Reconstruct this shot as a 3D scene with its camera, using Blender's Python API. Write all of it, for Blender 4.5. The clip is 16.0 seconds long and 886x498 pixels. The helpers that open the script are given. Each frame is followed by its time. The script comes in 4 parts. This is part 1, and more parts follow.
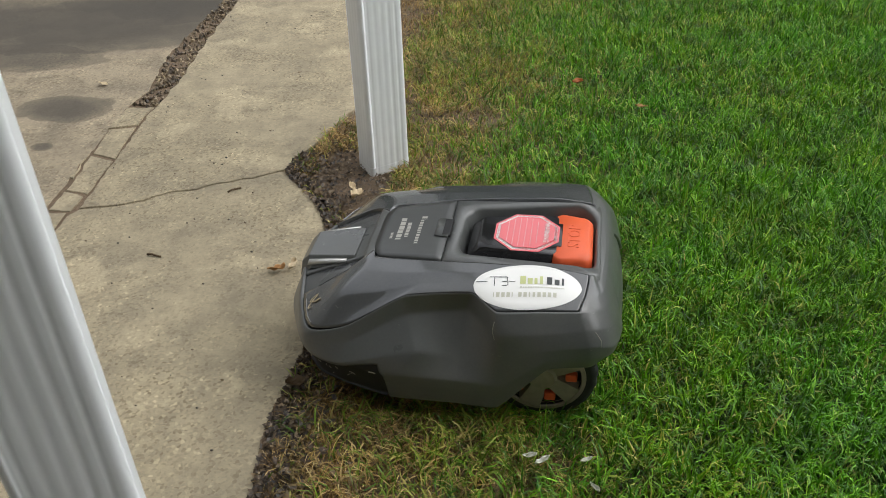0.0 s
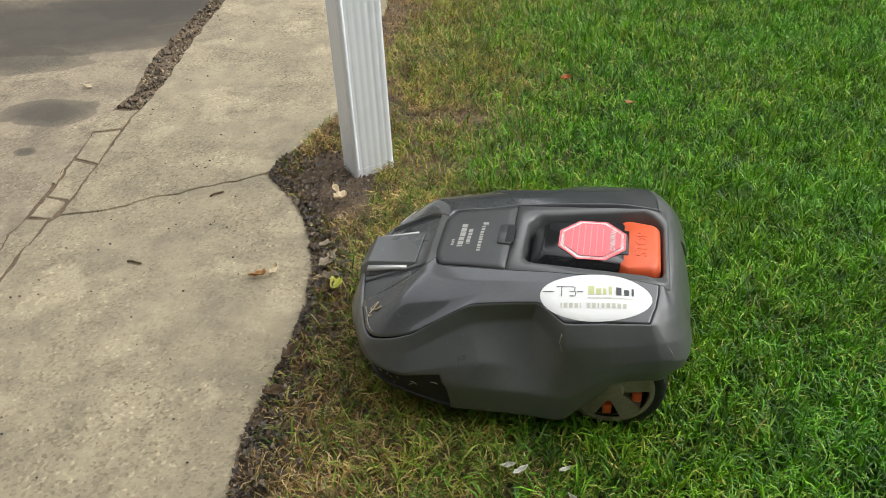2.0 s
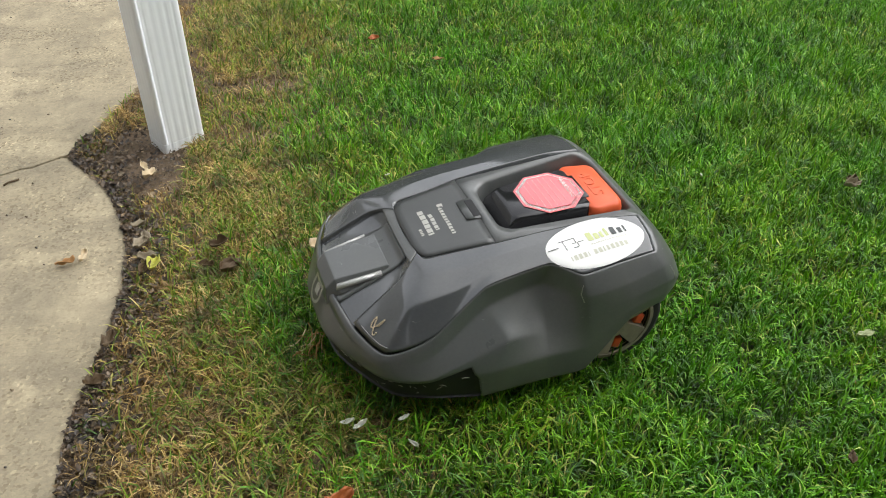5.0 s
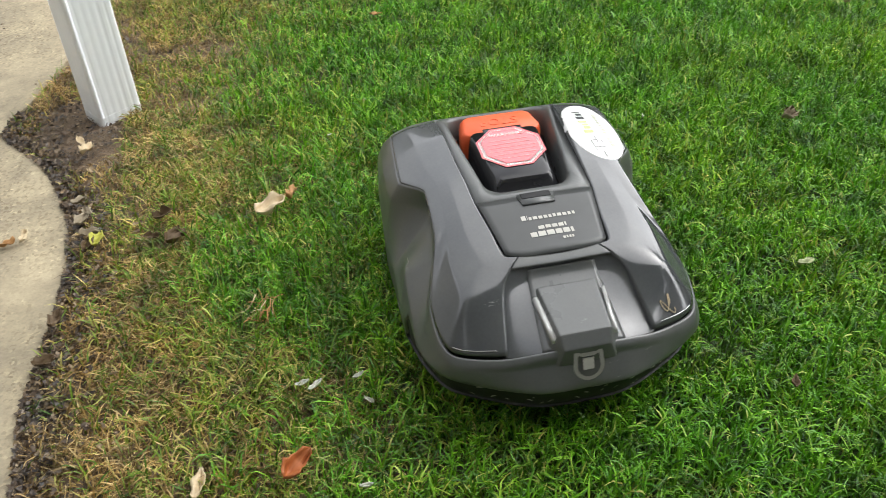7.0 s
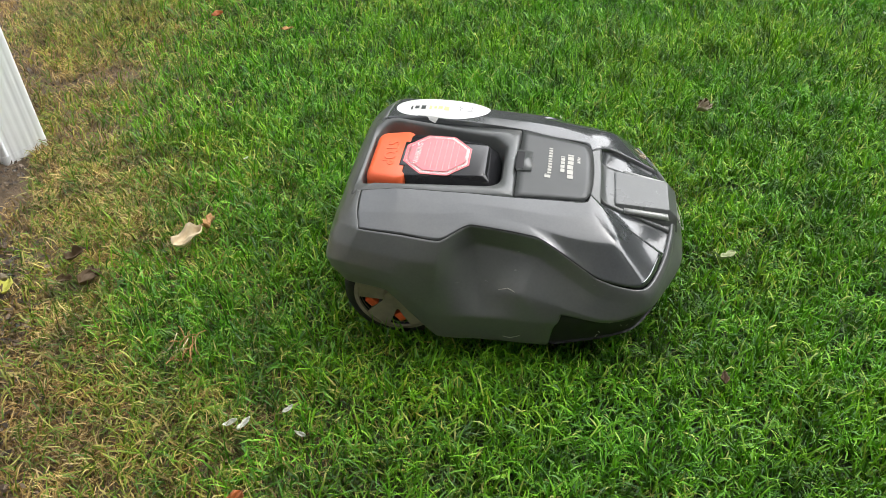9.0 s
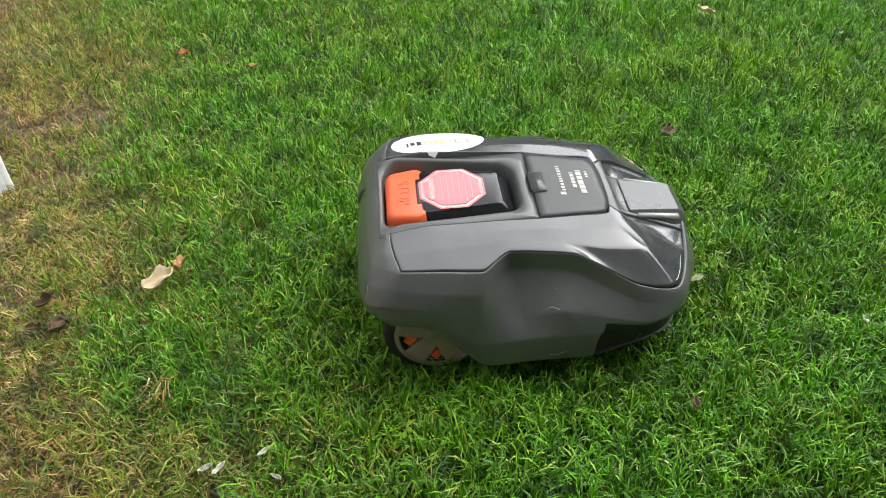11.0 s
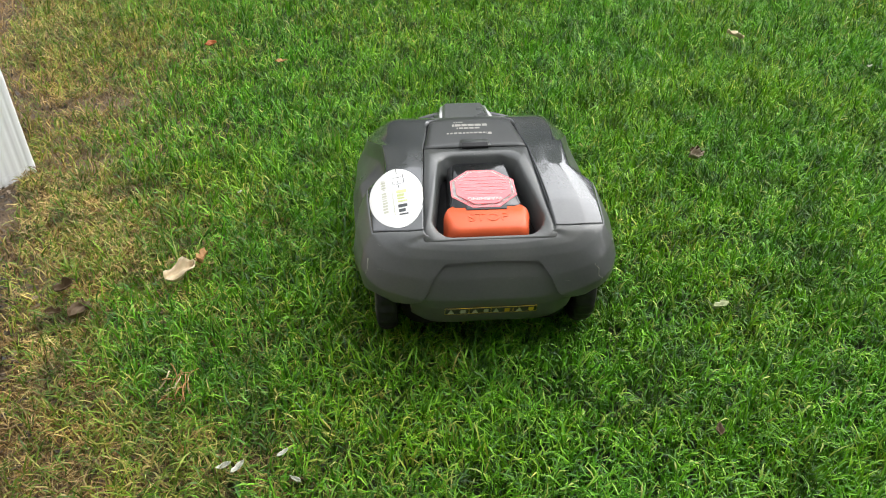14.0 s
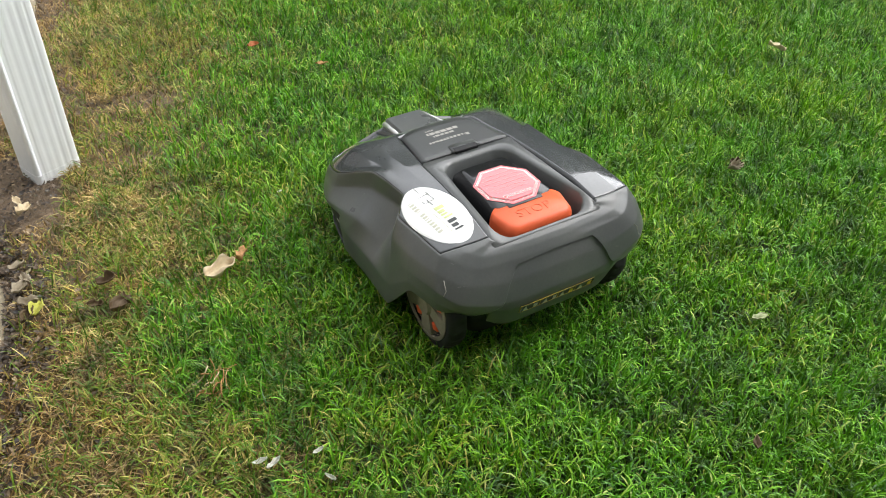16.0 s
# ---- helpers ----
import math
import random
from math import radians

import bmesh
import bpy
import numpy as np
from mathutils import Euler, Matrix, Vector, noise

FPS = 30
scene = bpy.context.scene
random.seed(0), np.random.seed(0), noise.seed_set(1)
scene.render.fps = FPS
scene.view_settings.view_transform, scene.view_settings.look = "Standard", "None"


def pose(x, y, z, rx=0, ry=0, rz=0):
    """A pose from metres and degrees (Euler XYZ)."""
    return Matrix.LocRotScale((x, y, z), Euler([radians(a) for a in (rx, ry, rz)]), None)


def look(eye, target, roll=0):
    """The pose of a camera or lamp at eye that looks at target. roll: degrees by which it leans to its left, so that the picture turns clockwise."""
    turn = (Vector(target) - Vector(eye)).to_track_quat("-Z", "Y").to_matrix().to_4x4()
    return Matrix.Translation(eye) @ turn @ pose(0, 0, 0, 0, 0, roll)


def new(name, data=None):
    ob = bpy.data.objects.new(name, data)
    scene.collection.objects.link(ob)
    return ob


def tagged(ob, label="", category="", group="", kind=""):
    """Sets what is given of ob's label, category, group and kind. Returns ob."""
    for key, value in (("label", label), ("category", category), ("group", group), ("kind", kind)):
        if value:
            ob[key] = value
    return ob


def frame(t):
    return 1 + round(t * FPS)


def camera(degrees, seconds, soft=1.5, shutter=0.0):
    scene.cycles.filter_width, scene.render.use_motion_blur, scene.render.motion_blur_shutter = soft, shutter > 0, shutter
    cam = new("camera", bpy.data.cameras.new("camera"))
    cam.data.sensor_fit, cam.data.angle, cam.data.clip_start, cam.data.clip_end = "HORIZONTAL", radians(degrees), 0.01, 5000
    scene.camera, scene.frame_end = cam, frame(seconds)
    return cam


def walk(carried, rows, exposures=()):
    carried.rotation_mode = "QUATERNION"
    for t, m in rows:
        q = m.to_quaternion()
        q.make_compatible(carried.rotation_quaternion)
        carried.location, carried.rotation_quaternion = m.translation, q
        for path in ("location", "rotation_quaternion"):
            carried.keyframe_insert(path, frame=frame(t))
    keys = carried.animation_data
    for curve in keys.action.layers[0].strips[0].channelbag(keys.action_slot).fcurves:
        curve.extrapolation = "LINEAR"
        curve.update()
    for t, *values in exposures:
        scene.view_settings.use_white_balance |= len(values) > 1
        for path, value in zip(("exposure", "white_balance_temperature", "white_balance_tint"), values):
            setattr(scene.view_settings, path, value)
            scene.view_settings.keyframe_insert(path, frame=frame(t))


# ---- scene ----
from mathutils.bvhtree import BVHTree

cam = camera(54.66, 16.0, soft=0.9, shutter=0.4)
PATH = [
    (0, (0.1549, 0.0817, 1.1221), (0.0215, 1.7092, -0.0328), -1.58),
    (0.5, (0.1758, 0.1028, 1.1282), (0.0256, 1.7161, -0.0444), -0.95),
    (1, (0.1905, 0.1119, 1.1277), (0.0378, 1.7156, -0.0575), -1.14),
    (1.5, (0.1984, 0.1173, 1.1326), (0.0490, 1.7154, -0.0607), -1.82),
    (2, (0.2040, 0.1196, 1.1300), (0.0576, 1.7335, -0.0421), -2.59),
    (2.5, (0.2172, 0.1302, 1.1277), (0.1530, 1.7476, -0.0468), -3.17),
    (3, (0.2254, 0.1283, 1.1093), (0.2763, 1.7353, -0.0802), -2.90),
    (3.5, (0.2391, 0.1213, 1.1174), (0.4189, 1.7007, -0.0962), -1.25),
    (6, (0.2164, 0.0924, 1.1017), (0.4643, 1.6297, -0.1534), -0.10),
    (6.5, (0.2346, 0.0893, 1.1000), (0.4785, 1.5903, -0.1989), -1.68),
    (7, (0.2539, 0.0921, 1.1060), (0.5615, 1.5728, -0.2027), -1.71),
    (7.5, (0.2679, 0.0965, 1.1128), (0.6385, 1.5581, -0.2009), -1.71),
    (8, (0.2926, 0.1111, 1.1248), (0.6980, 1.5542, -0.1992), -1.95),
    (8.5, (0.3041, 0.1178, 1.1195), (0.7315, 1.5556, -0.2034), -2.28),
    (9, (0.2999, 0.1255, 1.1210), (0.7328, 1.5648, -0.1987), -2.75),
    (9.5, (0.3039, 0.1249, 1.1227), (0.7560, 1.5596, -0.1952), -2.86),
    (10, (0.3128, 0.1267, 1.1306), (0.7792, 1.5837, -0.1574), -3.13),
    (12.5, (0.3183, 0.1331, 1.1528), (0.8436, 1.5705, -0.1348), -3.73),
    (13, (0.2978, 0.1438, 1.1493), (0.8141, 1.5844, -0.1385), -2.79),
    (13.5, (0.2798, 0.1525, 1.1506), (0.7977, 1.5958, -0.1334), -0.60),
    (14, (0.2613, 0.1624, 1.1470), (0.7708, 1.6140, -0.1308), 0.46),
    (14.5, (0.2495, 0.1691, 1.1473), (0.7390, 1.6288, -0.1291), 0.62),
    (15, (0.2422, 0.1728, 1.1442), (0.7287, 1.6357, -0.1300), 0.99),
    (15.5, (0.2399, 0.1705, 1.1466), (0.7220, 1.6345, -0.1279), 1.10),
    (16, (0.2375, 0.1620, 1.1463), (0.6921, 1.6414, -0.1205), 0.62),
]
walk(cam, [(t, look(eye, target, roll)) for t, eye, target, roll in PATH], exposures=[(0.0, -0.44), (1.5, -0.26), (3.5, -0.1), (6.0, 0.04), (7.0, 0.16), (9.0, 0.24), (12.5, 0.26), (16.0, 0.24)])

# ---- world and light: a bright overcast day ----
world = bpy.data.worlds.new("sky")
scene.world = world
world.use_nodes = True
wn, wl = world.node_tree.nodes, world.node_tree.links
sky = wn.new("ShaderNodeTexSky")
sky.sky_type = 'NISHITA'
sky.sun_disc = False
sky.sun_elevation = radians(46)
sky.sun_rotation = radians(83)
sky.air_density, sky.dust_density, sky.ozone_density = 1.0, 1.2, 1.0
hsv = wn.new("ShaderNodeHueSaturation")
hsv.inputs["Saturation"].default_value = 0.12
wl.new(sky.outputs[0], hsv.inputs["Color"])
wl.new(hsv.outputs[0], wn["Background"].inputs["Color"])
wn["Background"].inputs["Strength"].default_value = 0.56

sun_data = bpy.data.lights.new("sun", 'SUN')
sun_data.energy = 0.9
sun_data.angle = radians(100)
sun_data.color = (1.0, 0.95, 0.86)
sun = new("sun", sun_data)
sun.matrix_world = look((5.0, 1.9, 4.8), (0.4, 1.3, 0.0))


# ---- materials ----
def material(name):
    m = bpy.data.materials.new(name)
    m.use_nodes = True
    nt = m.node_tree
    return m, nt, nt.nodes["Principled BSDF"]


def coords(nt, kind="Object"):
    return nt.nodes.new("ShaderNodeTexCoord").outputs[kind]


def noise_tex(nt, vec, scale, detail=6.0, rough=0.55):
    n = nt.nodes.new("ShaderNodeTexNoise")
    n.inputs["Scale"].default_value = scale
    n.inputs["Detail"].default_value = detail
    n.inputs["Roughness"].default_value = rough
    nt.links.new(vec, n.inputs["Vector"])
    return n.outputs[0]


def ramp(nt, fac, stops):
    r = nt.nodes.new("ShaderNodeValToRGB")
    e = r.color_ramp.elements
    while len(e) < len(stops):
        e.new(0.5)
    for el, (p, c) in zip(e, stops):
        el.position = p
        el.color = (*c, 1) if len(c) == 3 else c
    nt.links.new(fac, r.inputs[0])
    return r.outputs[0]


def mix(nt, fac, a, b, mode='MIX'):
    m = nt.nodes.new("ShaderNodeMix")
    m.data_type, m.blend_type = 'RGBA', mode
    for sock, v in ((m.inputs[0], fac), (m.inputs[6], a), (m.inputs[7], b)):
        if isinstance(v, (int, float)):
            sock.default_value = v
        elif isinstance(v, tuple):
            sock.default_value = (*v, 1)
        else:
            nt.links.new(v, sock)
    return m.outputs[2]


def bump(nt, bsdf, height, strength, distance):
    b = nt.nodes.new("ShaderNodeBump")
    b.inputs["Strength"].default_value = strength
    b.inputs["Distance"].default_value = distance
    nt.links.new(height, b.inputs["Height"])
    nt.links.new(b.outputs[0], bsdf.inputs["Normal"])


def plain(name, colour, rough=0.5, metal=0.0, var=0.12, scale=60.0, relief=0.0, coat=0.0):
    """A surface of one colour with fine and coarse variation."""
    m, nt, b = material(name)
    v = coords(nt)
    fine = noise_tex(nt, v, scale, 5)
    coarse = noise_tex(nt, v, scale / 9, 3)
    lo = tuple(c * (1 - var) for c in colour)
    hi = tuple(min(1, c * (1 + var)) for c in colour)
    col = mix(nt, fine, lo, hi)
    col = mix(nt, ramp(nt, coarse, [(0.35, (0, 0, 0)), (0.7, (0.5, 0.5, 0.5))]), col, tuple(c * (1 - var) for c in lo))
    nt.links.new(col, b.inputs["Base Color"])
    b.inputs["Roughness"].default_value = rough
    nt.links.new(ramp(nt, coarse, [(0.3, (rough * 0.8,) * 3), (0.75, (min(1, rough * 1.35),) * 3)]), b.inputs["Roughness"])
    b.inputs["Metallic"].default_value = metal
    b.inputs["Coat Weight"].default_value = coat
    if relief:
        bump(nt, b, fine, 0.4, relief)
    return m


def concrete_material(name, warm, dark_stains=False):
    m, nt, b = material(name)
    v = coords(nt)
    big = noise_tex(nt, v, 2.6, 6, 0.68)
    mid = noise_tex(nt, v, 9, 6, 0.65)
    sand = noise_tex(nt, v, 160, 3, 0.7)
    vor = nt.nodes.new("ShaderNodeTexVoronoi")
    vor.inputs["Scale"].default_value = 170
    nt.links.new(v, vor.inputs["Vector"])
    col = mix(nt, big, tuple(c * 0.5 for c in warm), tuple(c * 1.4 for c in warm))
    col = mix(nt, ramp(nt, mid, [(0.4, (0, 0, 0)), (0.64, (0.7, 0.7, 0.7))]), col, tuple(c * s for c, s in zip(warm, (0.56, 0.57, 0.6))))
    pale = ramp(nt, noise_tex(nt, v, 5.5, 3, 0.5), [(0.56, (0, 0, 0)), (0.62, (0.4, 0.4, 0.4))])
    col = mix(nt, pale, col, tuple(c * 1.35 for c in warm))
    pebble = ramp(nt, vor.outputs["Color"], [(0.08, (0.58, 0.55, 0.5)), (0.4, (0.95, 0.95, 0.95)), (0.8, (1.1, 1.09, 1.05)), (0.93, (1.55, 1.52, 1.45))])
    worn = ramp(nt, noise_tex(nt, v, 3.2, 4), [(0.36, (0.25, 0.25, 0.25)), (0.6, (0.9, 0.9, 0.9))])
    col = mix(nt, worn, col, mix(nt, 1.0, col, pebble, 'MULTIPLY'))
    col = mix(nt, ramp(nt, sand, [(0.3, (0.3, 0.3, 0.3)), (0.45, (0, 0, 0))]), col, tuple(c * 0.45 for c in warm))
    if dark_stains:
        # oil and damp stains with a shape of their own
        for cx, cy, rx, ry, k in ((-1.17, 2.36, 0.16, 0.1, 0.8), (-1.129, 2.125, 0.035, 0.025, 0.7), (-1.45, 3.08, 0.75, 0.3, 0.9), (-1.5, 2.75, 0.32, 0.13, 0.7), (-1.05, 3.4, 0.5, 0.3, 0.85)):
            mp = nt.nodes.new("ShaderNodeMapping")
            mp.vector_type = 'TEXTURE'
            mp.inputs["Location"].default_value = (cx, cy, 0)
            mp.inputs["Scale"].default_value = (rx, ry, 1)
            nt.links.new(v, mp.inputs["Vector"])
            wob = nt.nodes.new("ShaderNodeVectorMath")
            wob.operation = 'MULTIPLY_ADD'
            nt.links.new(mix(nt, 1.0, noise_tex(nt, v, 5, 3), (0.5, 0.5, 0.5), 'SUBTRACT'), wob.inputs[0])
            wob.inputs[1].default_value = (0.9, 0.9, 0)
            nt.links.new(mp.outputs[0], wob.inputs[2])
            ln = nt.nodes.new("ShaderNodeVectorMath")
            ln.operation = 'LENGTH'
            nt.links.new(wob.outputs[0], ln.inputs[0])
            col = mix(nt, ramp(nt, ln.outputs["Value"], [(0.55, (k,) * 3), (0.95, (k * 0.6,) * 3), (1.0, (0, 0, 0))]), col, (0.06, 0.053, 0.043))
    nt.links.new(col, b.inputs["Base Color"])
    b.inputs["Roughness"].default_value = 0.9
    bump(nt, b, mix(nt, 0.5, sand, mid), 0.5, 0.004)
    return m


MAT_CONCRETE = concrete_material("worn_concrete", (0.375, 0.318, 0.212))
MAT_DRIVE = concrete_material("stained_concrete", (0.315, 0.262, 0.182), True)


def soil_material():
    m, nt, b = material("soil_and_thatch")
    v = coords(nt)
    fine = noise_tex(nt, v, 130, 6, 0.7)
    mid = noise_tex(nt, v, 18, 5, 0.6)
    col = mix(nt, fine, (0.06, 0.04, 0.024), (0.3, 0.215, 0.14))
    col = mix(nt, ramp(nt, mid, [(0.4, (0, 0, 0)), (0.65, (0.6, 0.6, 0.6))]), col, (0.1, 0.075, 0.045))
    # away from the slab: green growth, darkened to paint the shade between blades
    sep = nt.nodes.new("ShaderNodeSeparateXYZ")
    nt.links.new(v, sep.inputs[0])
    far = nt.nodes.new("ShaderNodeMapRange")
    for i, k in enumerate((0.08, 0.5, 0.0, 0.94)):
        far.inputs[i + 1].default_value = k
    nt.links.new(sep.outputs[0], far.inputs[0])
    col = mix(nt, far.outputs[0], col, mix(nt, fine, (0.008, 0.017, 0.004), (0.03, 0.055, 0.01)))
    nt.links.new(col, b.inputs["Base Color"])
    b.inputs["Roughness"].default_value = 0.95
    bump(nt, b, mix(nt, 0.5, fine, mid), 0.9, 0.012)
    return m


MAT_SOIL = soil_material()


def blade_material(name, stops, blotch, translucent=0.25):
    """Blades of grass: a colour for each blade, patches at half a metre."""
    m, nt, b = material(name)
    v = coords(nt)
    geo = nt.nodes.new("ShaderNodeNewGeometry")
    col = ramp(nt, geo.outputs["Random Per Island"], stops)
    patch = ramp(nt, noise_tex(nt, v, 3.0, 4, 0.6), [(0.4, (0, 0, 0)), (0.62, (0.8, 0.8, 0.8))])
    col = mix(nt, patch, col, mix(nt, 1.0, col, blotch, 'MULTIPLY'))
    # dark gaps and bright tops of clumps, shading painted into the colour
    tuft_shade = ramp(nt, noise_tex(nt, v, 13.0, 3, 0.6), [(0.34, (0.44, 0.46, 0.5)), (0.5, (1.02, 1.02, 1.0)), (0.68, (1.24, 1.22, 1.06))])
    col = mix(nt, 1.0, col, tuft_shade, 'MULTIPLY')
    nt.links.new(col, b.inputs["Base Color"])
    b.inputs["Roughness"].default_value = 0.42
    b.inputs["Specular IOR Level"].default_value = 0.45
    tr = nt.nodes.new("ShaderNodeBsdfTranslucent")
    nt.links.new(col, tr.inputs["Color"])
    ms = nt.nodes.new("ShaderNodeMixShader")
    ms.inputs[0].default_value = translucent
    nt.links.new(b.outputs[0], ms.inputs[1])
    nt.links.new(tr.outputs[0], ms.inputs[2])
    nt.links.new(ms.outputs[0], nt.nodes["Material Output"].inputs["Surface"])
    return m


MAT_GRASS = blade_material("green_grass", [(0.0, (0.02, 0.09, 0.003)), (0.3, (0.057, 0.215, 0.007)), (0.68, (0.124, 0.37, 0.012)), (0.92, (0.22, 0.5, 0.032)), (1.0, (0.4, 0.47, 0.13))], (1.4, 1.06, 0.8), 0.1)
MAT_OLIVE = blade_material("olive_grass", [(0.0, (0.06, 0.155, 0.01)), (0.4, (0.145, 0.26, 0.022)), (0.75, (0.28, 0.37, 0.055)), (1.0, (0.56, 0.49, 0.17))], (1.15, 1.0, 0.85))
MAT_STRAW = blade_material("dry_grass", [(0.0, (0.12, 0.07, 0.023)), (0.35, (0.31, 0.2, 0.066)), (0.7, (0.52, 0.36, 0.13)), (1.0, (0.8, 0.62, 0.3))], (0.66, 0.58, 0.5))

MAT_POST = plain("white_painted_metal", (0.86, 0.88, 0.89), 0.45, 0.0, 0.05, 30)


def hull_material(name, colour, rough, coat, dirt=0.22):
    """Moulded plastic with dust, dull patches and pale scuffs."""
    m, nt, b = material(name)
    v = coords(nt)
    fine = noise_tex(nt, v, 220, 3)
    coarse = noise_tex(nt, v, 7, 5, 0.65)
    mp = nt.nodes.new("ShaderNodeMapping")
    mp.inputs["Scale"].default_value = (30, 30, 170)
    mp.inputs["Rotation"].default_value = (0.3, 0.5, 0.2)
    nt.links.new(v, mp.inputs["Vector"])
    scuff = noise_tex(nt, mp.outputs[0], 1.0, 4, 0.7)
    col = mix(nt, fine, tuple(c * 0.85 for c in colour), tuple(c * 1.15 for c in colour))
    dust = ramp(nt, coarse, [(0.42, (0, 0, 0)), (0.72, (dirt,) * 3)])
    col = mix(nt, dust, col, (0.2, 0.19, 0.165))
    where = ramp(nt, noise_tex(nt, v, 11, 2), [(0.55, (0, 0, 0)), (0.66, (0.8, 0.8, 0.8))])
    marks = mix(nt, 1.0, where, ramp(nt, scuff, [(0.66, (0, 0, 0)), (0.72, (1, 1, 1))]), 'MULTIPLY')
    col = mix(nt, marks, col, (0.3, 0.3, 0.29))
    nt.links.new(col, b.inputs["Base Color"])
    nt.links.new(ramp(nt, coarse, [(0.3, (rough * 0.75,) * 3), (0.75, (rough * 1.5,) * 3)]), b.inputs["Roughness"])
    b.inputs["Coat Weight"].default_value = coat
    b.inputs["Coat Roughness"].default_value = 0.06
    bump(nt, b, fine, 0.08, 0.0006)
    return m


MAT_HULL = hull_material("grey_hull_plastic", (0.084, 0.089, 0.087), 0.33, 0.35)
MAT_PANEL = hull_material("glossy_grey_plastic", (0.054, 0.058, 0.061), 0.15, 0.75, 0.12)
MAT_BLACK = plain("black_rubber", (0.012, 0.012, 0.013), 0.6, 0.0, 0.3, 90)
MAT_GLOSSBLACK = plain("glossy_black_plastic", (0.014, 0.014, 0.016), 0.14, 0.0, 0.15, 40)
MAT_ORANGE = plain("orange_plastic", (0.78, 0.12, 0.035), 0.42, 0.0, 0.08, 40)
MAT_RED = plain("red_sticker", (0.72, 0.085, 0.1), 0.18, 0.0, 0.08, 40, 0.0, 0.8)
MAT_PINKPRINT = plain("pink_print", (0.78, 0.36, 0.36), 0.25, 0.0, 0.05, 40)
MAT_WHITE = plain("white_sticker", (0.83, 0.83, 0.8), 0.25, 0.0, 0.03, 40)
MAT_PRINT = plain("dark_print", (0.04, 0.045, 0.045), 0.4, 0.0, 0.1, 40)
MAT_LIME = plain("lime_print", (0.52, 0.56, 0.25), 0.4, 0.0, 0.08, 40)
MAT_SILVER = plain("silver_print", (0.42, 0.41, 0.37), 0.4, 0.2, 0.15, 60)
MAT_LAMP = plain("clear_lamp_strip", (0.55, 0.55, 0.53), 0.12, 0.3, 0.1, 60)
MAT_CHROME = plain("dull_chrome_trim", (0.3, 0.3, 0.3), 0.2, 0.9, 0.1, 60)
MAT_YELLOW = plain("yellow_print", (0.7, 0.5, 0.03), 0.4, 0.0, 0.1, 60)
MAT_LID = plain("satin_grey_plastic", (0.06, 0.063, 0.062), 0.34, 0.0, 0.15, 40)
MAT_GREYPRINT = plain("grey_green_print", (0.52, 0.52, 0.42), 0.4, 0.0, 0.1, 40)
MAT_CREAM = plain("cream_leaf", (0.62, 0.5, 0.32), 0.7, 0, 0.3, 90)
MAT_SCUFF = plain("pale_scuff", (0.36, 0.35, 0.3), 0.7, 0.0, 0.3, 80)
MAT_RIM = plain("muddy_grey_rim", (0.3, 0.265, 0.19), 0.7, 0.0, 0.5, 45, 0.002)


# ---- mesh helpers ----
def finish(name, bm, mat, parent=None, label="", smooth=True):
    me = bpy.data.meshes.new(name)
    bm.normal_update()
    bm.to_mesh(me)
    bm.free()
    me.materials.append(mat)
    for p in me.polygons:
        p.use_smooth = smooth
    ob = new(name, me)
    if parent:
        ob.parent = parent
    if label:
        ob["label"] = label
    return ob


def part(name, bm, mat, parent, label="", smooth=True):
    return finish(name, bm, mat, parent, label, smooth)


def box(bm, x0, x1, y0, y1, z0, z1, bev=0.0):
    vs = [bm.verts.new((x, y, z)) for x in (x0, x1) for y in (y0, y1) for z in (z0, z1)]
    fs = []
    for q in ((0, 1, 3, 2), (4, 6, 7, 5), (0, 4, 5, 1), (2, 3, 7, 6), (0, 2, 6, 4), (1, 5, 7, 3)):
        fs.append(bm.faces.new([vs[i] for i in q]))
    if bev:
        es = list({e for f in fs for e in f.edges})
        bmesh.ops.bevel(bm, geom=es, offset=bev, segments=2, affect='EDGES', profile=0.6)


def slab_mesh(bm, outline, top, depth, rough=0.004, step=0.02):
    """A slab with a broken, slightly uneven outline and a rounded top edge."""
    pts = []
    n = len(outline)
    for i in range(n):
        a, b = Vector(outline[i]), Vector(outline[(i + 1) % n])
        k = max(1, int((b - a).length / step))
        for j in range(k):
            p = a.lerp(b, j / k)
            q = Vector((p.x * 17, p.y * 17, 0))
            off = Vector((noise.noise(q), noise.noise(q + Vector((7, 3, 0))))) * rough
            off += Vector((noise.noise(q * 4), noise.noise(q * 4 + Vector((5, 9, 0))))) * rough * 0.7
            pts.append(p + off)
    m = len(pts)
    inward = []
    area = sum(pts[i - 1].x * pts[i].y - pts[i].x * pts[i - 1].y for i in range(m))
    for i in range(m):
        d = (pts[(i + 1) % m] - pts[i - 1]).normalized()
        inward.append(Vector((-d.y, d.x)) * (1 if area > 0 else -1))
    rings = []
    for inset, z in ((0.0, top - depth), (0.0, top - 0.005), (0.0008, top - 0.001), (0.0024, top)):
        rings.append([bm.verts.new((*(p + w * inset), z)) for p, w in zip(pts, inward)])
    for r0, r1 in zip(rings, rings[1:]):
        for i in range(m):
            bm.faces.new((r0[i], r0[(i + 1) % m], r1[(i + 1) % m], r1[i]))
    rim = [bm.edges.get((rings[-1][i], rings[-1][(i + 1) % m])) for i in range(m)]
    bmesh.ops.triangle_fill(bm, edges=rim, use_beauty=True, use_dissolve=False, normal=(0, 0, 1))
    bmesh.ops.recalc_face_normals(bm, faces=bm.faces)


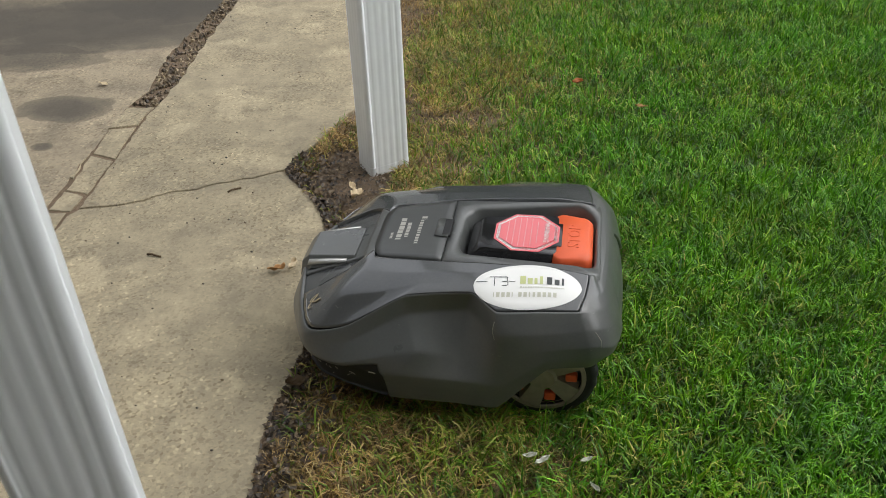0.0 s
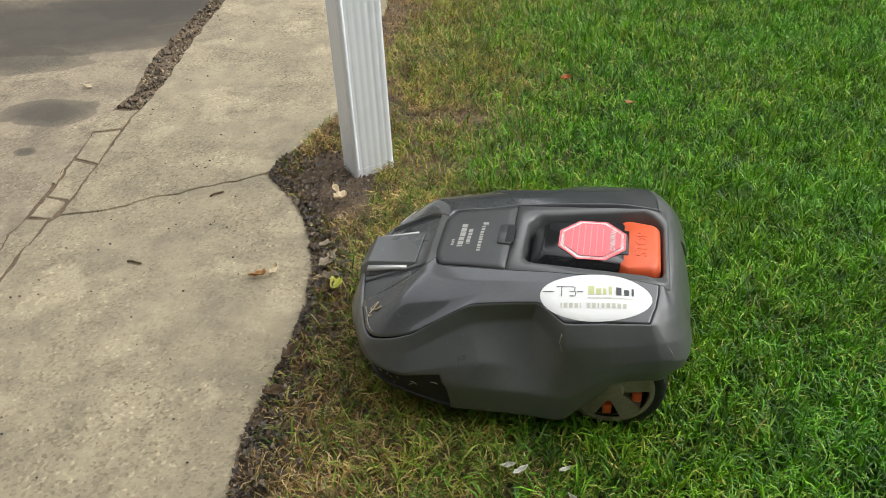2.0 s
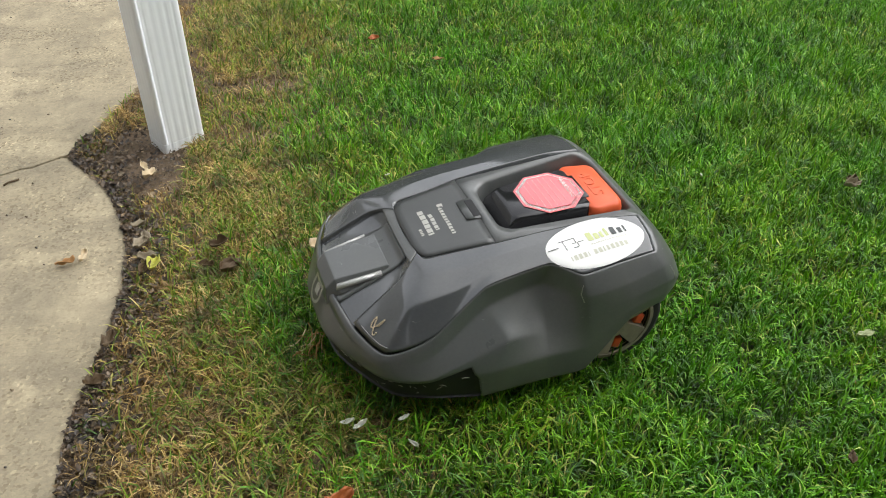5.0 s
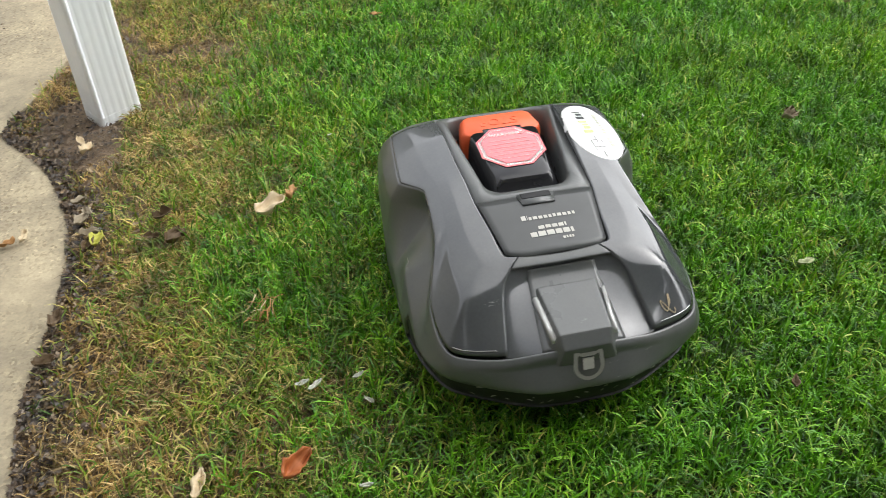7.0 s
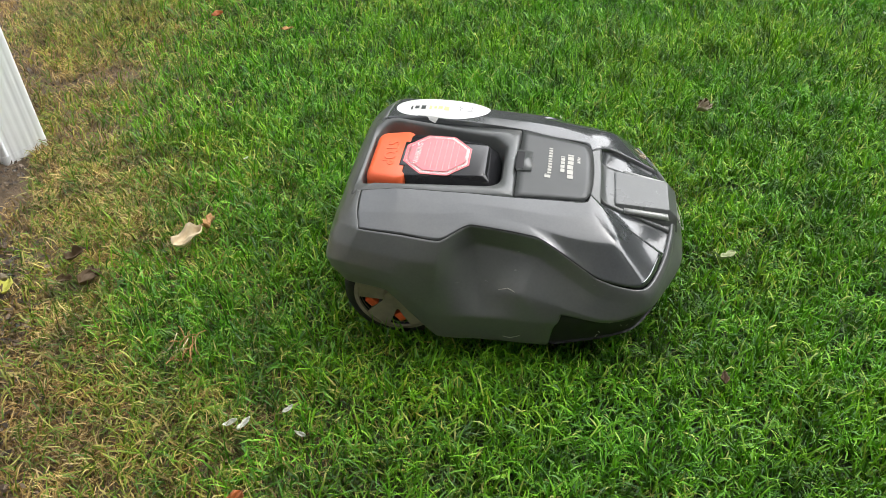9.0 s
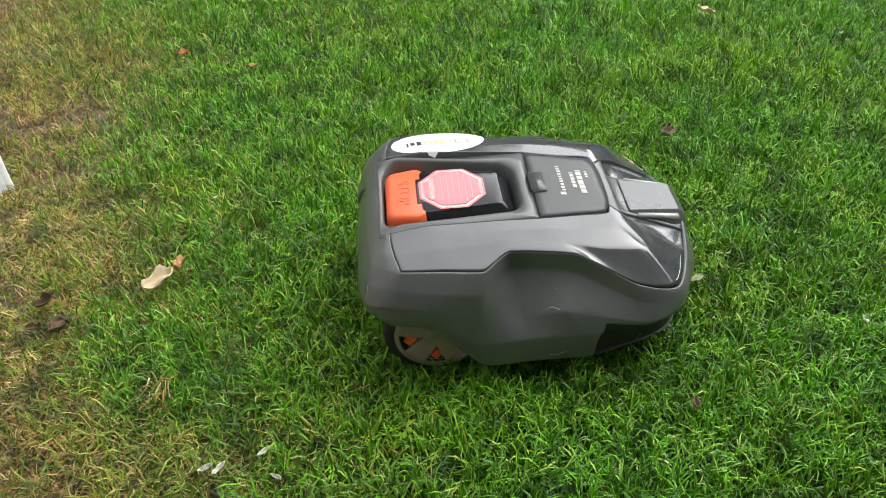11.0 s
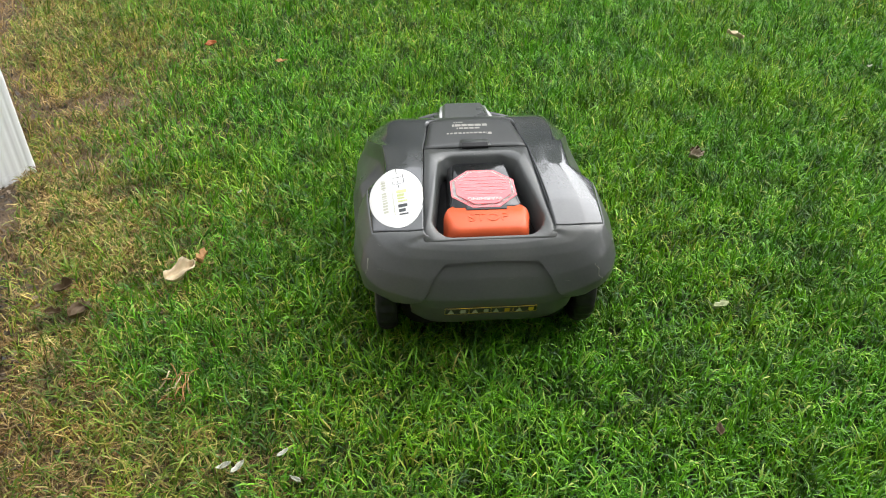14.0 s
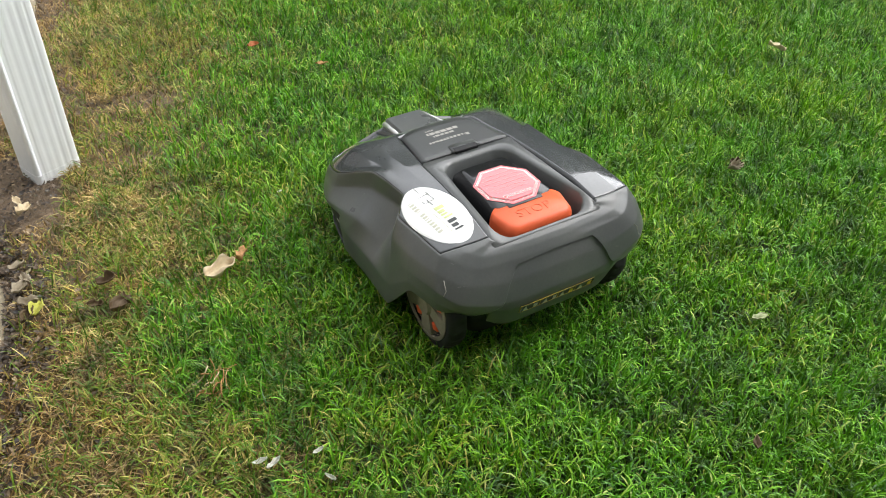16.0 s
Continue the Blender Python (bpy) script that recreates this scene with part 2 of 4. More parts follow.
# ---- ground ----
def ground():
    bm = bmesh.new()
    xs = [-60, -20, -6, -2.5] + [-2 + i * 0.06 for i in range(0, 84)] + [3.5, 8, 20, 60]
    ys = [-60, -20, -5, -1] + [0.3 + i * 0.06 for i in range(0, 66)] + [5, 9, 25, 60]
    grid = []
    for y in ys:
        row = []
        for x in xs:
            z = -0.012 + noise.noise(Vector((x * 5, y * 5, 0))) * 0.006 + noise.noise(Vector((x * 16, y * 16, 3))) * 0.004
            if x < -0.45:
                z = -0.011 if -1.06 < x < -0.8 else min(z, -0.016)
            row.append(bm.verts.new((x, y, z)))
        grid.append(row)
    for r0, r1 in zip(grid, grid[1:]):
        for i in range(len(xs) - 1):
            bm.faces.new((r0[i], r0[i + 1], r1[i + 1], r1[i]))
    tagged(finish("ground", bm, MAT_SOIL), "dark crumbly soil with dead thatch under the lawn", "ground", kind="structure")


ground()

EDGE = [(-0.22, 0.2), (-0.226, 0.95), (-0.23, 1.05), (-0.236, 1.12), (-0.228, 1.21), (-0.207, 1.33), (-0.197, 1.45), (-0.2, 1.56), (-0.236, 1.72), (-0.262, 1.80), (-0.335, 1.92), (-0.409, 2.005)]
NOTCH = [(-0.36, 2.15), (-0.315, 2.29), (-0.29, 2.36), (-0.26, 2.6), (-0.25, 3.2), (-0.25, 6.0)]
CRACK = [(-0.473, 1.975), (-0.554, 1.944), (-0.617, 1.905), (-0.684, 1.884), (-0.78, 1.828), (-0.883, 1.799)]


def paving():
    bm = bmesh.new()
    slab_mesh(bm, EDGE + CRACK + [(-0.905, 1.77), (-0.93, 0.2)], 0.0, 0.1, 0.009)
    tagged(finish("pavement", bm, MAT_CONCRETE, smooth=False), "worn tan concrete slab with an exposed gravel surface", "pavement", kind="structure")
    bm = bmesh.new()
    up = [(x - 0.001, y + 0.0035) for x, y in CRACK]
    slab_mesh(bm, NOTCH + [(-0.87, 6.0), (-0.885, 3.2), (-0.888, 2.96), (-0.885, 2.78), (-0.877, 2.58), (-0.885, 2.39), (-0.89, 2.33), (-0.89, 2.03)] + up[::-1] + [(-0.41, 2.013)], 0.001, 0.1, 0.009)
    tagged(finish("pavement_2", bm, MAT_CONCRETE, smooth=False), "worn tan concrete slab beyond a long thin crack", "pavement", kind="structure")
    bm = bmesh.new()
    slab_mesh(bm, [(-0.978, 0.2), (-0.978, 1.85), (-0.976, 1.95), (-0.976, 2.1), (-0.98, 2.276), (-0.978, 2.39), (-0.955, 2.49), (-0.985, 2.76), (-0.968, 3.1), (-0.93, 3.32), (-0.93, 6), (-5, 6), (-5, 0.2)], -0.004, 0.1, 0.009)
    tagged(finish("driveway", bm, MAT_DRIVE, smooth=False), "tan concrete driveway with dark oil and damp stains", "driveway", kind="structure")
    # earth packed into the joint and the crack
    bm = bmesh.new()
    xs, ys = [-1.04 + 0.02 * i for i in range(33)], [0.3 + 0.03 * i for i in range(120)]
    g = [[bm.verts.new((x, y, -0.0062 + 0.002 * noise.noise(Vector((x * 40, y * 40, 5))))) for x in xs] for y in ys]
    for r0, r1 in zip(g, g[1:]):
        for i in range(len(xs) - 1):
            bm.faces.new((r0[i], r0[i + 1], r1[i + 1], r1[i]))
    tagged(finish("joint_earth", bm, MAT_SOIL), "brown earth packed into the joint and crack", "earth", kind="structure")
    # broken pieces along the joint
    strip = tagged(new("broken_edge"), "cracked fragments of concrete along the driveway joint", "concrete", kind="structure")
    pieces = [[(-0.977, 2.375), (-0.9, 2.375), (-0.9, 2.26), (-0.982, 2.24)], [(-0.978, 2.232), (-0.9, 2.25), (-0.9, 2.06), (-0.968, 2.085)], [(-0.966, 2.075), (-0.901, 2.05), (-0.897, 1.88), (-0.962, 1.9)],
              [(-0.972, 2.06), (-0.968, 1.95), (-0.977, 1.955)], [(-0.962, 1.89), (-0.899, 1.87), (-0.905, 1.8), (-0.966, 1.8)], [(-0.974, 1.79), (-0.915, 1.79), (-0.935, 0.3), (-0.978, 0.3)]]
    for i, poly in enumerate(pieces):
        bm = bmesh.new()
        slab_mesh(bm, poly, -0.002 - 0.001 * (i % 3), 0.06, 0.009)
        part("concrete_fragment", bm, MAT_CONCRETE, strip, smooth=False)


paving()


# ---- plain walls added out of view, to block low sky and bounce light ----
MAT_WALL = plain("plain_grey_wall", (0.3, 0.3, 0.28), 0.8, 0.0, 0.2, 6)
MAT_GREENWALL = plain("dark_green_wall", (0.035, 0.055, 0.02), 0.9, 0.0, 0.5, 9, 0.05)


def surroundings():
    for name, mat, label, x0, x1, y0, y1, h in (("wall_south", MAT_WALL, "plain grey wall added out of view to shape light", -5.2, 3.2, -0.9, -0.7, 4.5), ("wall_garden", MAT_GREENWALL, "dark green wall added out of view to block low sky", 3.2, 9.4, -6.4, -6.0, 3.0), ("wall_west", MAT_WALL, "plain grey wall added out of view to shape light", -5.2, -5.0, -0.7, 12.0, 4.2), ("wall_east", MAT_GREENWALL, "dark green wall added out of view to block low sky", 9.0, 9.4, -6.0, 12.0, 3.0), ("wall_north", MAT_GREENWALL, "dark green wall added out of view to block low sky", -5.2, 9.4, 12.0, 12.4, 5.5)):
        bm = bmesh.new()
        box(bm, x0, x1, y0, y1, -0.1, h, 0.03)
        tagged(finish(name, bm, mat, smooth=False), label, "wall" if mat is MAT_WALL else "hedge", kind="structure")


surroundings()


def eave():
    """An unseen slab along wall_south, over the camera, added to shade the near ground."""
    bm = bmesh.new()
    box(bm, -5.0, 3.2, -0.7, 0.22, 2.62, 2.7, 0.01)
    thing = tagged(finish("eave", bm, MAT_POST, smooth=False), "white slab overhead out of view, added to shade near ground", "eave", kind="structure")
    # edge strip of the added slab
    bm = bmesh.new()
    box(bm, -5.0, 3.2, 0.222, 0.31, 2.58, 2.7, 0.02)
    part("slab_lip", bm, MAT_POST, thing, "white edge strip of the added slab", smooth=False)


eave()


# ---- posts ----
def porch_post(x, y, turn, height, k=1.0):
    """A rectangular metal post with rounded corners and shallow upright flutes."""
    thing = tagged(new("porch_post"), "white painted fluted metal porch post beside the slab", "post", group="porch posts")
    thing.matrix_world = pose(x, y, 0, 0, 0, turn)
    w, d, r = 0.056 * k, 0.042 * k, 0.011 * k
    prof = []

    def face(x0, y0, x1, y1, grooves):
        nx, ny = (y1 - y0), -(x1 - x0)
        ln = math.hypot(nx, ny)
        nx, ny = nx / ln, ny / ln
        marks = [(0.0, 0.0)]
        for c, half, deep in grooves:
            marks += [(c + half * q / 4, deep * 0.5 * (1 + math.cos(math.pi * q / 4))) for q in range(-4, 5)]
        for f, deep in marks:
            prof.append((x0 + (x1 - x0) * f - nx * deep * k, y0 + (y1 - y0) * f - ny * deep * k))

    def corner(cx, cy, a0):
        for q in range(6):
            a = radians(a0 + 90 * q / 5)
            prof.append((cx + r * math.cos(a), cy + r * math.sin(a)))

    wide = [(0.1, 0.06, 0.0008), (0.3, 0.085, 0.0005), (0.5, 0.085, 0.0005), (0.7, 0.085, 0.0009), (0.9, 0.06, 0.0008)]
    slim = [(0.12, 0.08, 0.0008), (0.37, 0.11, 0.0005), (0.63, 0.11, 0.0005), (0.88, 0.08, 0.0008)]
    face(-w + r, -d, w - r, -d, wide)
    corner(w - r, -d + r, -90)
    face(w, -d + r, w, d - r, slim)
    corner(w - r, d - r, 0)
    face(w - r, d, -w + r, d, wide)
    corner(-w + r, d - r, 90)
    face(-w, d - r, -w, -d + r, slim)
    corner(-w + r, -d + r, 180)
    bm = bmesh.new()
    rings = [[bm.verts.new((px, py, z)) for px, py in prof] for z in (0.002, 0.5, 1.2, height)]
    n = len(prof)
    for r0, r1 in zip(rings, rings[1:]):
        for i in range(n):
            bm.faces.new((r0[i], r0[(i + 1) % n], r1[(i + 1) % n], r1[i]))
    bm.faces.new(rings[-1])
    bmesh.ops.recalc_face_normals(bm, faces=bm.faces)
    part("shaft", bm, MAT_POST, thing)
    # thin foot strip bent round the base
    bm = bmesh.new()
    ring = [[bm.verts.new((px * q, py * q, z)) for px, py in prof] for q, z in ((1.0, -0.03), (1.012, -0.03), (1.012, 0.012), (1.0, 0.013))]
    for r0, r1 in zip(ring, ring[1:]):
        for i in range(n):
            bm.faces.new((r0[i], r0[(i + 1) % n], r1[(i + 1) % n], r1[i]))
    bmesh.ops.recalc_face_normals(bm, faces=bm.faces)
    part("foot_strip", bm, MAT_POST, thing, smooth=False)
    return thing


porch_post(-0.158, 2.061, 33, 2.6)
porch_post(-0.032, 0.323, 27, 2.6, 0.42)


# ---- robot mower ----
# Rings from the lid's rim down to the lower rim, along directions from the nose round the left side to the tail.
NET = [
    # nose, centre
    [(0.272, 0, 0.236), (0.286, 0, 0.2305), (0.299, 0, 0.213), (0.41, 0, 0.178), (0.42, 0, 0.155), (0.436, 0, 0.118), (0.436, 0, 0.10), (0.425, 0, 0.06)],
    [(0.27, 0.04, 0.237), (0.285, 0.05, 0.231), (0.3, 0.055, 0.213), (0.405, 0.065, 0.17), (0.416, 0.066, 0.148), (0.432, 0.07, 0.115), (0.432, 0.07, 0.10), (0.42, 0.07, 0.06)],
    [(0.266, 0.07, 0.2375), (0.282, 0.088, 0.2315), (0.315, 0.11, 0.213), (0.392, 0.13, 0.158), (0.403, 0.132, 0.138), (0.408, 0.136, 0.115), (0.406, 0.134, 0.098), (0.395, 0.13, 0.06)],
    # front corner
    [(0.256, 0.084, 0.238), (0.27, 0.12, 0.233), (0.31, 0.16, 0.212), (0.36, 0.195, 0.155), (0.37, 0.20, 0.135), (0.368, 0.205, 0.115), (0.365, 0.2, 0.098), (0.355, 0.195, 0.06)],
    [(0.2, 0.09, 0.243), (0.21, 0.13, 0.240), (0.235, 0.165, 0.226), (0.285, 0.207, 0.18), (0.292, 0.218, 0.148), (0.298, 0.233, 0.115), (0.3, 0.232, 0.1), (0.295, 0.225, 0.06)],
    [(0.14, 0.099, 0.25), (0.15, 0.13, 0.248), (0.165, 0.155, 0.240), (0.19, 0.178, 0.23), (0.19, 0.183, 0.19), (0.168, 0.226, 0.15), (0.2, 0.241, 0.105), (0.212, 0.238, 0.05)],
    [(0.07, 0.103, 0.256), (0.075, 0.13, 0.254), (0.078, 0.15, 0.251), (0.079, 0.173, 0.2435), (0.088, 0.167, 0.2), (0.093, 0.212, 0.135), (0.097, 0.236, 0.102), (0.10, 0.237, 0.05)],
    [(0.02, 0.106, 0.259), (0.025, 0.135, 0.256), (0.03, 0.16, 0.252), (0.034, 0.206, 0.236), (0.03, 0.222, 0.2), (0.024, 0.23, 0.15), (0.02, 0.237, 0.10), (0.026, 0.237, 0.05)],
    [(-0.05, 0.109, 0.262), (-0.045, 0.135, 0.259), (-0.042, 0.165, 0.254), (-0.03, 0.203, 0.241), (-0.04, 0.224, 0.21), (-0.046, 0.232, 0.182), (-0.05, 0.234, 0.16), (-0.054, 0.232, 0.142)],
    [(-0.113, 0.1115, 0.2545), (-0.112, 0.135, 0.2525), (-0.108, 0.165, 0.25), (-0.1, 0.197, 0.243), (-0.112, 0.213, 0.217), (-0.121, 0.221, 0.19), (-0.124, 0.22, 0.165), (-0.122, 0.216, 0.143)],
    # rear corner
    [(-0.122, 0.098, 0.2475), (-0.129, 0.117, 0.244), (-0.136, 0.136, 0.238), (-0.143, 0.157, 0.227), (-0.154, 0.177, 0.204), (-0.162, 0.19, 0.174), (-0.159, 0.187, 0.152), (-0.147, 0.182, 0.138)],
    [(-0.129, 0.05, 0.245), (-0.137, 0.06, 0.24), (-0.144, 0.07, 0.2335), (-0.152, 0.083, 0.222), (-0.167, 0.098, 0.19), (-0.178, 0.104, 0.152), (-0.177, 0.105, 0.132), (-0.164, 0.105, 0.088)],
    # tail, centre
    [(-0.131, 0, 0.2445), (-0.139, 0, 0.2395), (-0.146, 0, 0.233), (-0.154, 0, 0.2215), (-0.17, 0, 0.19), (-0.182, 0, 0.152), (-0.181, 0, 0.132), (-0.167, 0, 0.086)],
]


def spline(p, t, s):
    """A curve through the points p (numpy rows) at t in 0..len-1; a low s gives flats with rounded creases."""
    n = len(p)
    i = min(int(t), n - 2)
    f = t - i
    p1, p2 = p[i], p[i + 1]
    p0 = p[i - 1] if i > 0 else 2 * p1 - p2
    p3 = p[i + 2] if i + 2 < n else 2 * p2 - p1
    m1, m2 = (p2 - p0) * s, (p3 - p1) * s
    return (2 * f ** 3 - 3 * f ** 2 + 1) * p1 + (f ** 3 - 2 * f ** 2 + f) * m1 + (-2 * f ** 3 + 3 * f ** 2) * p2 + (f ** 3 - f ** 2) * m2


NETA = np.array(NET, float)


def skin(u, v):
    """The hull's surface: u 0..12 from nose to tail round the left side, negative u the right side; v 0..7 down."""
    side = -1 if u < 0 else 1
    row = np.array([spline(NETA[k], v, 0.34 if k < 4 else 0.17) for k in range(len(NETA))])
    full = np.concatenate([row[1:6][::-1] * (1, -1, 1), row, row[-6:-1][::-1] * (1, -1, 1)])
    q = spline(full, abs(u) + 5, 0.42 if min(abs(u), 24 - abs(u)) < 4 or min(abs(u), 24 - abs(u)) > 9 else 0.2)
    return Vector((q[0], q[1] * side, q[2]))


def skin_normal(u, v):
    e = 0.02
    a = skin(u + e, v) - skin(u - e, v)
    b = skin(u, min(v + e, 7)) - skin(u, max(v - e, 0))
    n = b.cross(a)
    n.normalize()
    c = Vector((0.1, 0, 0.05))
    return n if n.dot(skin(u, v) - c) > 0 else -n


def turn_in(bm, rim):
    """Folds the open borders of a shell inwards."""
    bm.normal_update()
    edges = [e for e in bm.edges if e.is_boundary]
    moved = {}
    for e in edges:
        for w in e.verts:
            if w not in moved:
                moved[w] = bm.verts.new(w.co - w.normal * rim)
    for e in edges:
        a, b = e.verts
        bm.faces.new((a, b, moved[b], moved[a]))
    bmesh.ops.recalc_face_normals(bm, faces=bm.faces)


def patch(us, vs, lift=0.0, rim=0.004, trim=None):
    """A shell on the hull over the given steps, lifted off it, with its rim turned in."""
    bm = bmesh.new()
    g = []
    for v0 in vs:
        row = []
        for u in us:
            v = trim(u, v0) if trim else v0
            p = skin(u, v)
            if lift:
                p = p + skin_normal(u, v) * lift
            row.append(bm.verts.new(p))
        g.append(row)
    for r0, r1 in zip(g, g[1:]):
        for i in range(len(us) - 1):
            bm.faces.new((r0[i], r0[i + 1], r1[i + 1], r1[i]))
    bmesh.ops.remove_doubles(bm, verts=bm.verts, dist=1e-6)
    bmesh.ops.recalc_face_normals(bm, faces=bm.faces)
    if sum(f.normal.z * f.calc_area() for f in bm.faces) < 0:
        bmesh.ops.reverse_faces(bm, faces=bm.faces)
    if rim:
        turn_in(bm, rim)
    return bm


def steps(a, b, n):
    return [a + (b - a) * i / n for i in range(n + 1)]


def tube(bm, pts, r, sides=5):
    """A thin round strip along the points."""
    rings = []
    for i, p in enumerate(pts):
        d = (pts[min(i + 1, len(pts) - 1)] - pts[max(i - 1, 0)]).normalized()
        a = d.orthogonal().normalized()
        b = d.cross(a)
        rings.append([bm.verts.new(p + (a * math.cos(2 * math.pi * k / sides) + b * math.sin(2 * math.pi * k / sides)) * r) for k in range(sides)])
    for r0, r1 in zip(rings, rings[1:]):
        best = min(range(sides), key=lambda s: sum((r0[k].co - r1[(k + s) % sides].co).length for k in range(sides)))
        for k in range(sides):
            bm.faces.new((r0[k], r0[(k + 1) % sides], r1[(k + 1 + best) % sides], r1[(k + best) % sides]))
    bm.faces.new(rings[0][::-1])
    bm.faces.new(rings[-1])
    bmesh.ops.recalc_face_normals(bm, faces=bm.faces)


def rounded(x0, x1, w0, w1, r, n=6):
    """A rounded four-sided outline, w0 wide to each side at x0 and w1 at x1."""
    out = []
    for cx, sx, w in ((x1, -1, w1), (x0, 1, w0)):
        for sy in ((1, -1) if cx == x1 else (-1, 1)):
            a0 = {(x1, 1): 90, (x1, -1): 0, (x0, -1): -90, (x0, 1): -180}[(cx, sy)]
            for k in range(n + 1):
                a = radians(a0 - 90 * k / n)
                out.append((cx + sx * r + r * math.cos(a), sy * (w - r) + r * math.sin(a)))
    return out


def loft(bm, loops, cap_first=False, cap_last=True):
    rings = [[bm.verts.new(p) for p in lp] for lp in loops]
    n = len(rings[0])
    for r0, r1 in zip(rings, rings[1:]):
        for i in range(n):
            bm.faces.new((r0[i], r0[(i + 1) % n], r1[(i + 1) % n], r1[i]))
    if cap_first:
        bm.faces.new(rings[0])
    if cap_last:
        bm.faces.new(rings[-1])
    bmesh.ops.recalc_face_normals(bm, faces=bm.faces)


def at_height(outline, z):
    return [(x, y, z(x) if callable(z) else z) for x, y in outline]


def lathe(bm, profile, n=40):
    """Turns (radius, y) points about the y axis."""
    rings = [[bm.verts.new((r * math.cos(2 * math.pi * k / n), y, r * math.sin(2 * math.pi * k / n))) for k in range(n)] for r, y in profile]
    for r0, r1 in zip(rings, rings[1:]):
        for k in range(n):
            bm.faces.new((r0[k], r0[(k + 1) % n], r1[(k + 1) % n], r1[k]))
    bmesh.ops.recalc_face_normals(bm, faces=bm.faces)


def lettering(text, size, depth):
    """A mesh of a word in the built-in font, centred."""
    cu = bpy.data.curves.new("lettering", 'FONT')
    cu.body, cu.size, cu.extrude = text, size, depth
    cu.align_x, cu.align_y = 'CENTER', 'CENTER'
    cu.resolution_u = 3
    tmp = new("lettering", cu)
    bpy.context.view_layer.update()
    me = bpy.data.meshes.new_from_object(tmp.evaluated_get(bpy.context.evaluated_depsgraph_get()))
    bpy.data.objects.remove(tmp)
    return me


def word(name, text, size, depth, mat, parent, m, label=""):
    me = lettering(text, size, depth)
    me.materials.clear()
    me.materials.append(mat)
    ob = new(name, me)
    ob.parent = parent
    ob.matrix_basis = m
    if label:
        ob["label"] = label
    return ob


def mower_wheel(thing, side):
    bm = bmesh.new()
    prof = [(0.072, 0.018), (0.09, 0.02), (0.099, 0.016), (0.103, 0.008), (0.103, -0.006), (0.099, -0.014), (0.09, -0.018), (0.072, -0.018), (0.072, 0.018)]
    lathe(bm, [(r * 0.92, y) for r, y in prof], 96)
    for w in bm.verts:
        if math.hypot(w.co.x, w.co.z) > 0.092:
            k = round(math.atan2(w.co.z, w.co.x) / (2 * math.pi) * 96)
            if k % 4 < 2:
                w.co.x, w.co.z = w.co.x * 0.955, w.co.z * 0.955
    wheel = part("wheel", bm, MAT_BLACK, thing, "black rubber drive wheel caked with clippings")
    wheel.matrix_basis = pose(-0.046, side * 0.178, 0.094)
    bm = bmesh.new()
    y = 0.021 * side
    lathe(bm, [(0.076, y * 0.7), (0.075, y), (0.068, y * 1.05), (0.066, y * 0.6)], 48)
    for k in range(5):
        a = 2 * math.pi * k / 5
        n0 = len(bm.verts)
        loft(bm, [[(0.018, -0.016, -0.016), (0.069, -0.016, -0.026), (0.069, -0.016, 0.022), (0.018, -0.016, 0.012)], [(0.018, 0.0, -0.014), (0.069, 0.0, -0.021), (0.069, 0.0, 0.018), (0.018, 0.0, 0.01)]], True, True)
        bm.verts.ensure_lookup_table()
        bmesh.ops.transform(bm, matrix=Matrix.Rotation(a, 4, 'Y') @ Matrix.Translation((0, y if side > 0 else y + 0.016, 0)), verts=bm.verts[n0:])
    lathe(bm, [(0.0001, y * 1.25), (0.022, y * 1.25), (0.026, y * 1.0), (0.026, -y)], 24)
    part("rim", bm, MAT_RIM, wheel, "mud-caked pale grey wheel rim", smooth=False)
    for k in range(5):
        a = 2 * math.pi * (k + 0.5) / 5
        bm = bmesh.new()
        box(bm, -0.01, 0.01, -0.006, 0.006, -0.008, 0.008, 0.003)
        bmesh.ops.transform(bm, matrix=Matrix.Translation((0.05 * math.cos(a), y * 0.6, 0.05 * math.sin(a))), verts=bm.verts)
        part("wheel_clip", bm, MAT_ORANGE, wheel, "orange wheel clip")
    return wheel


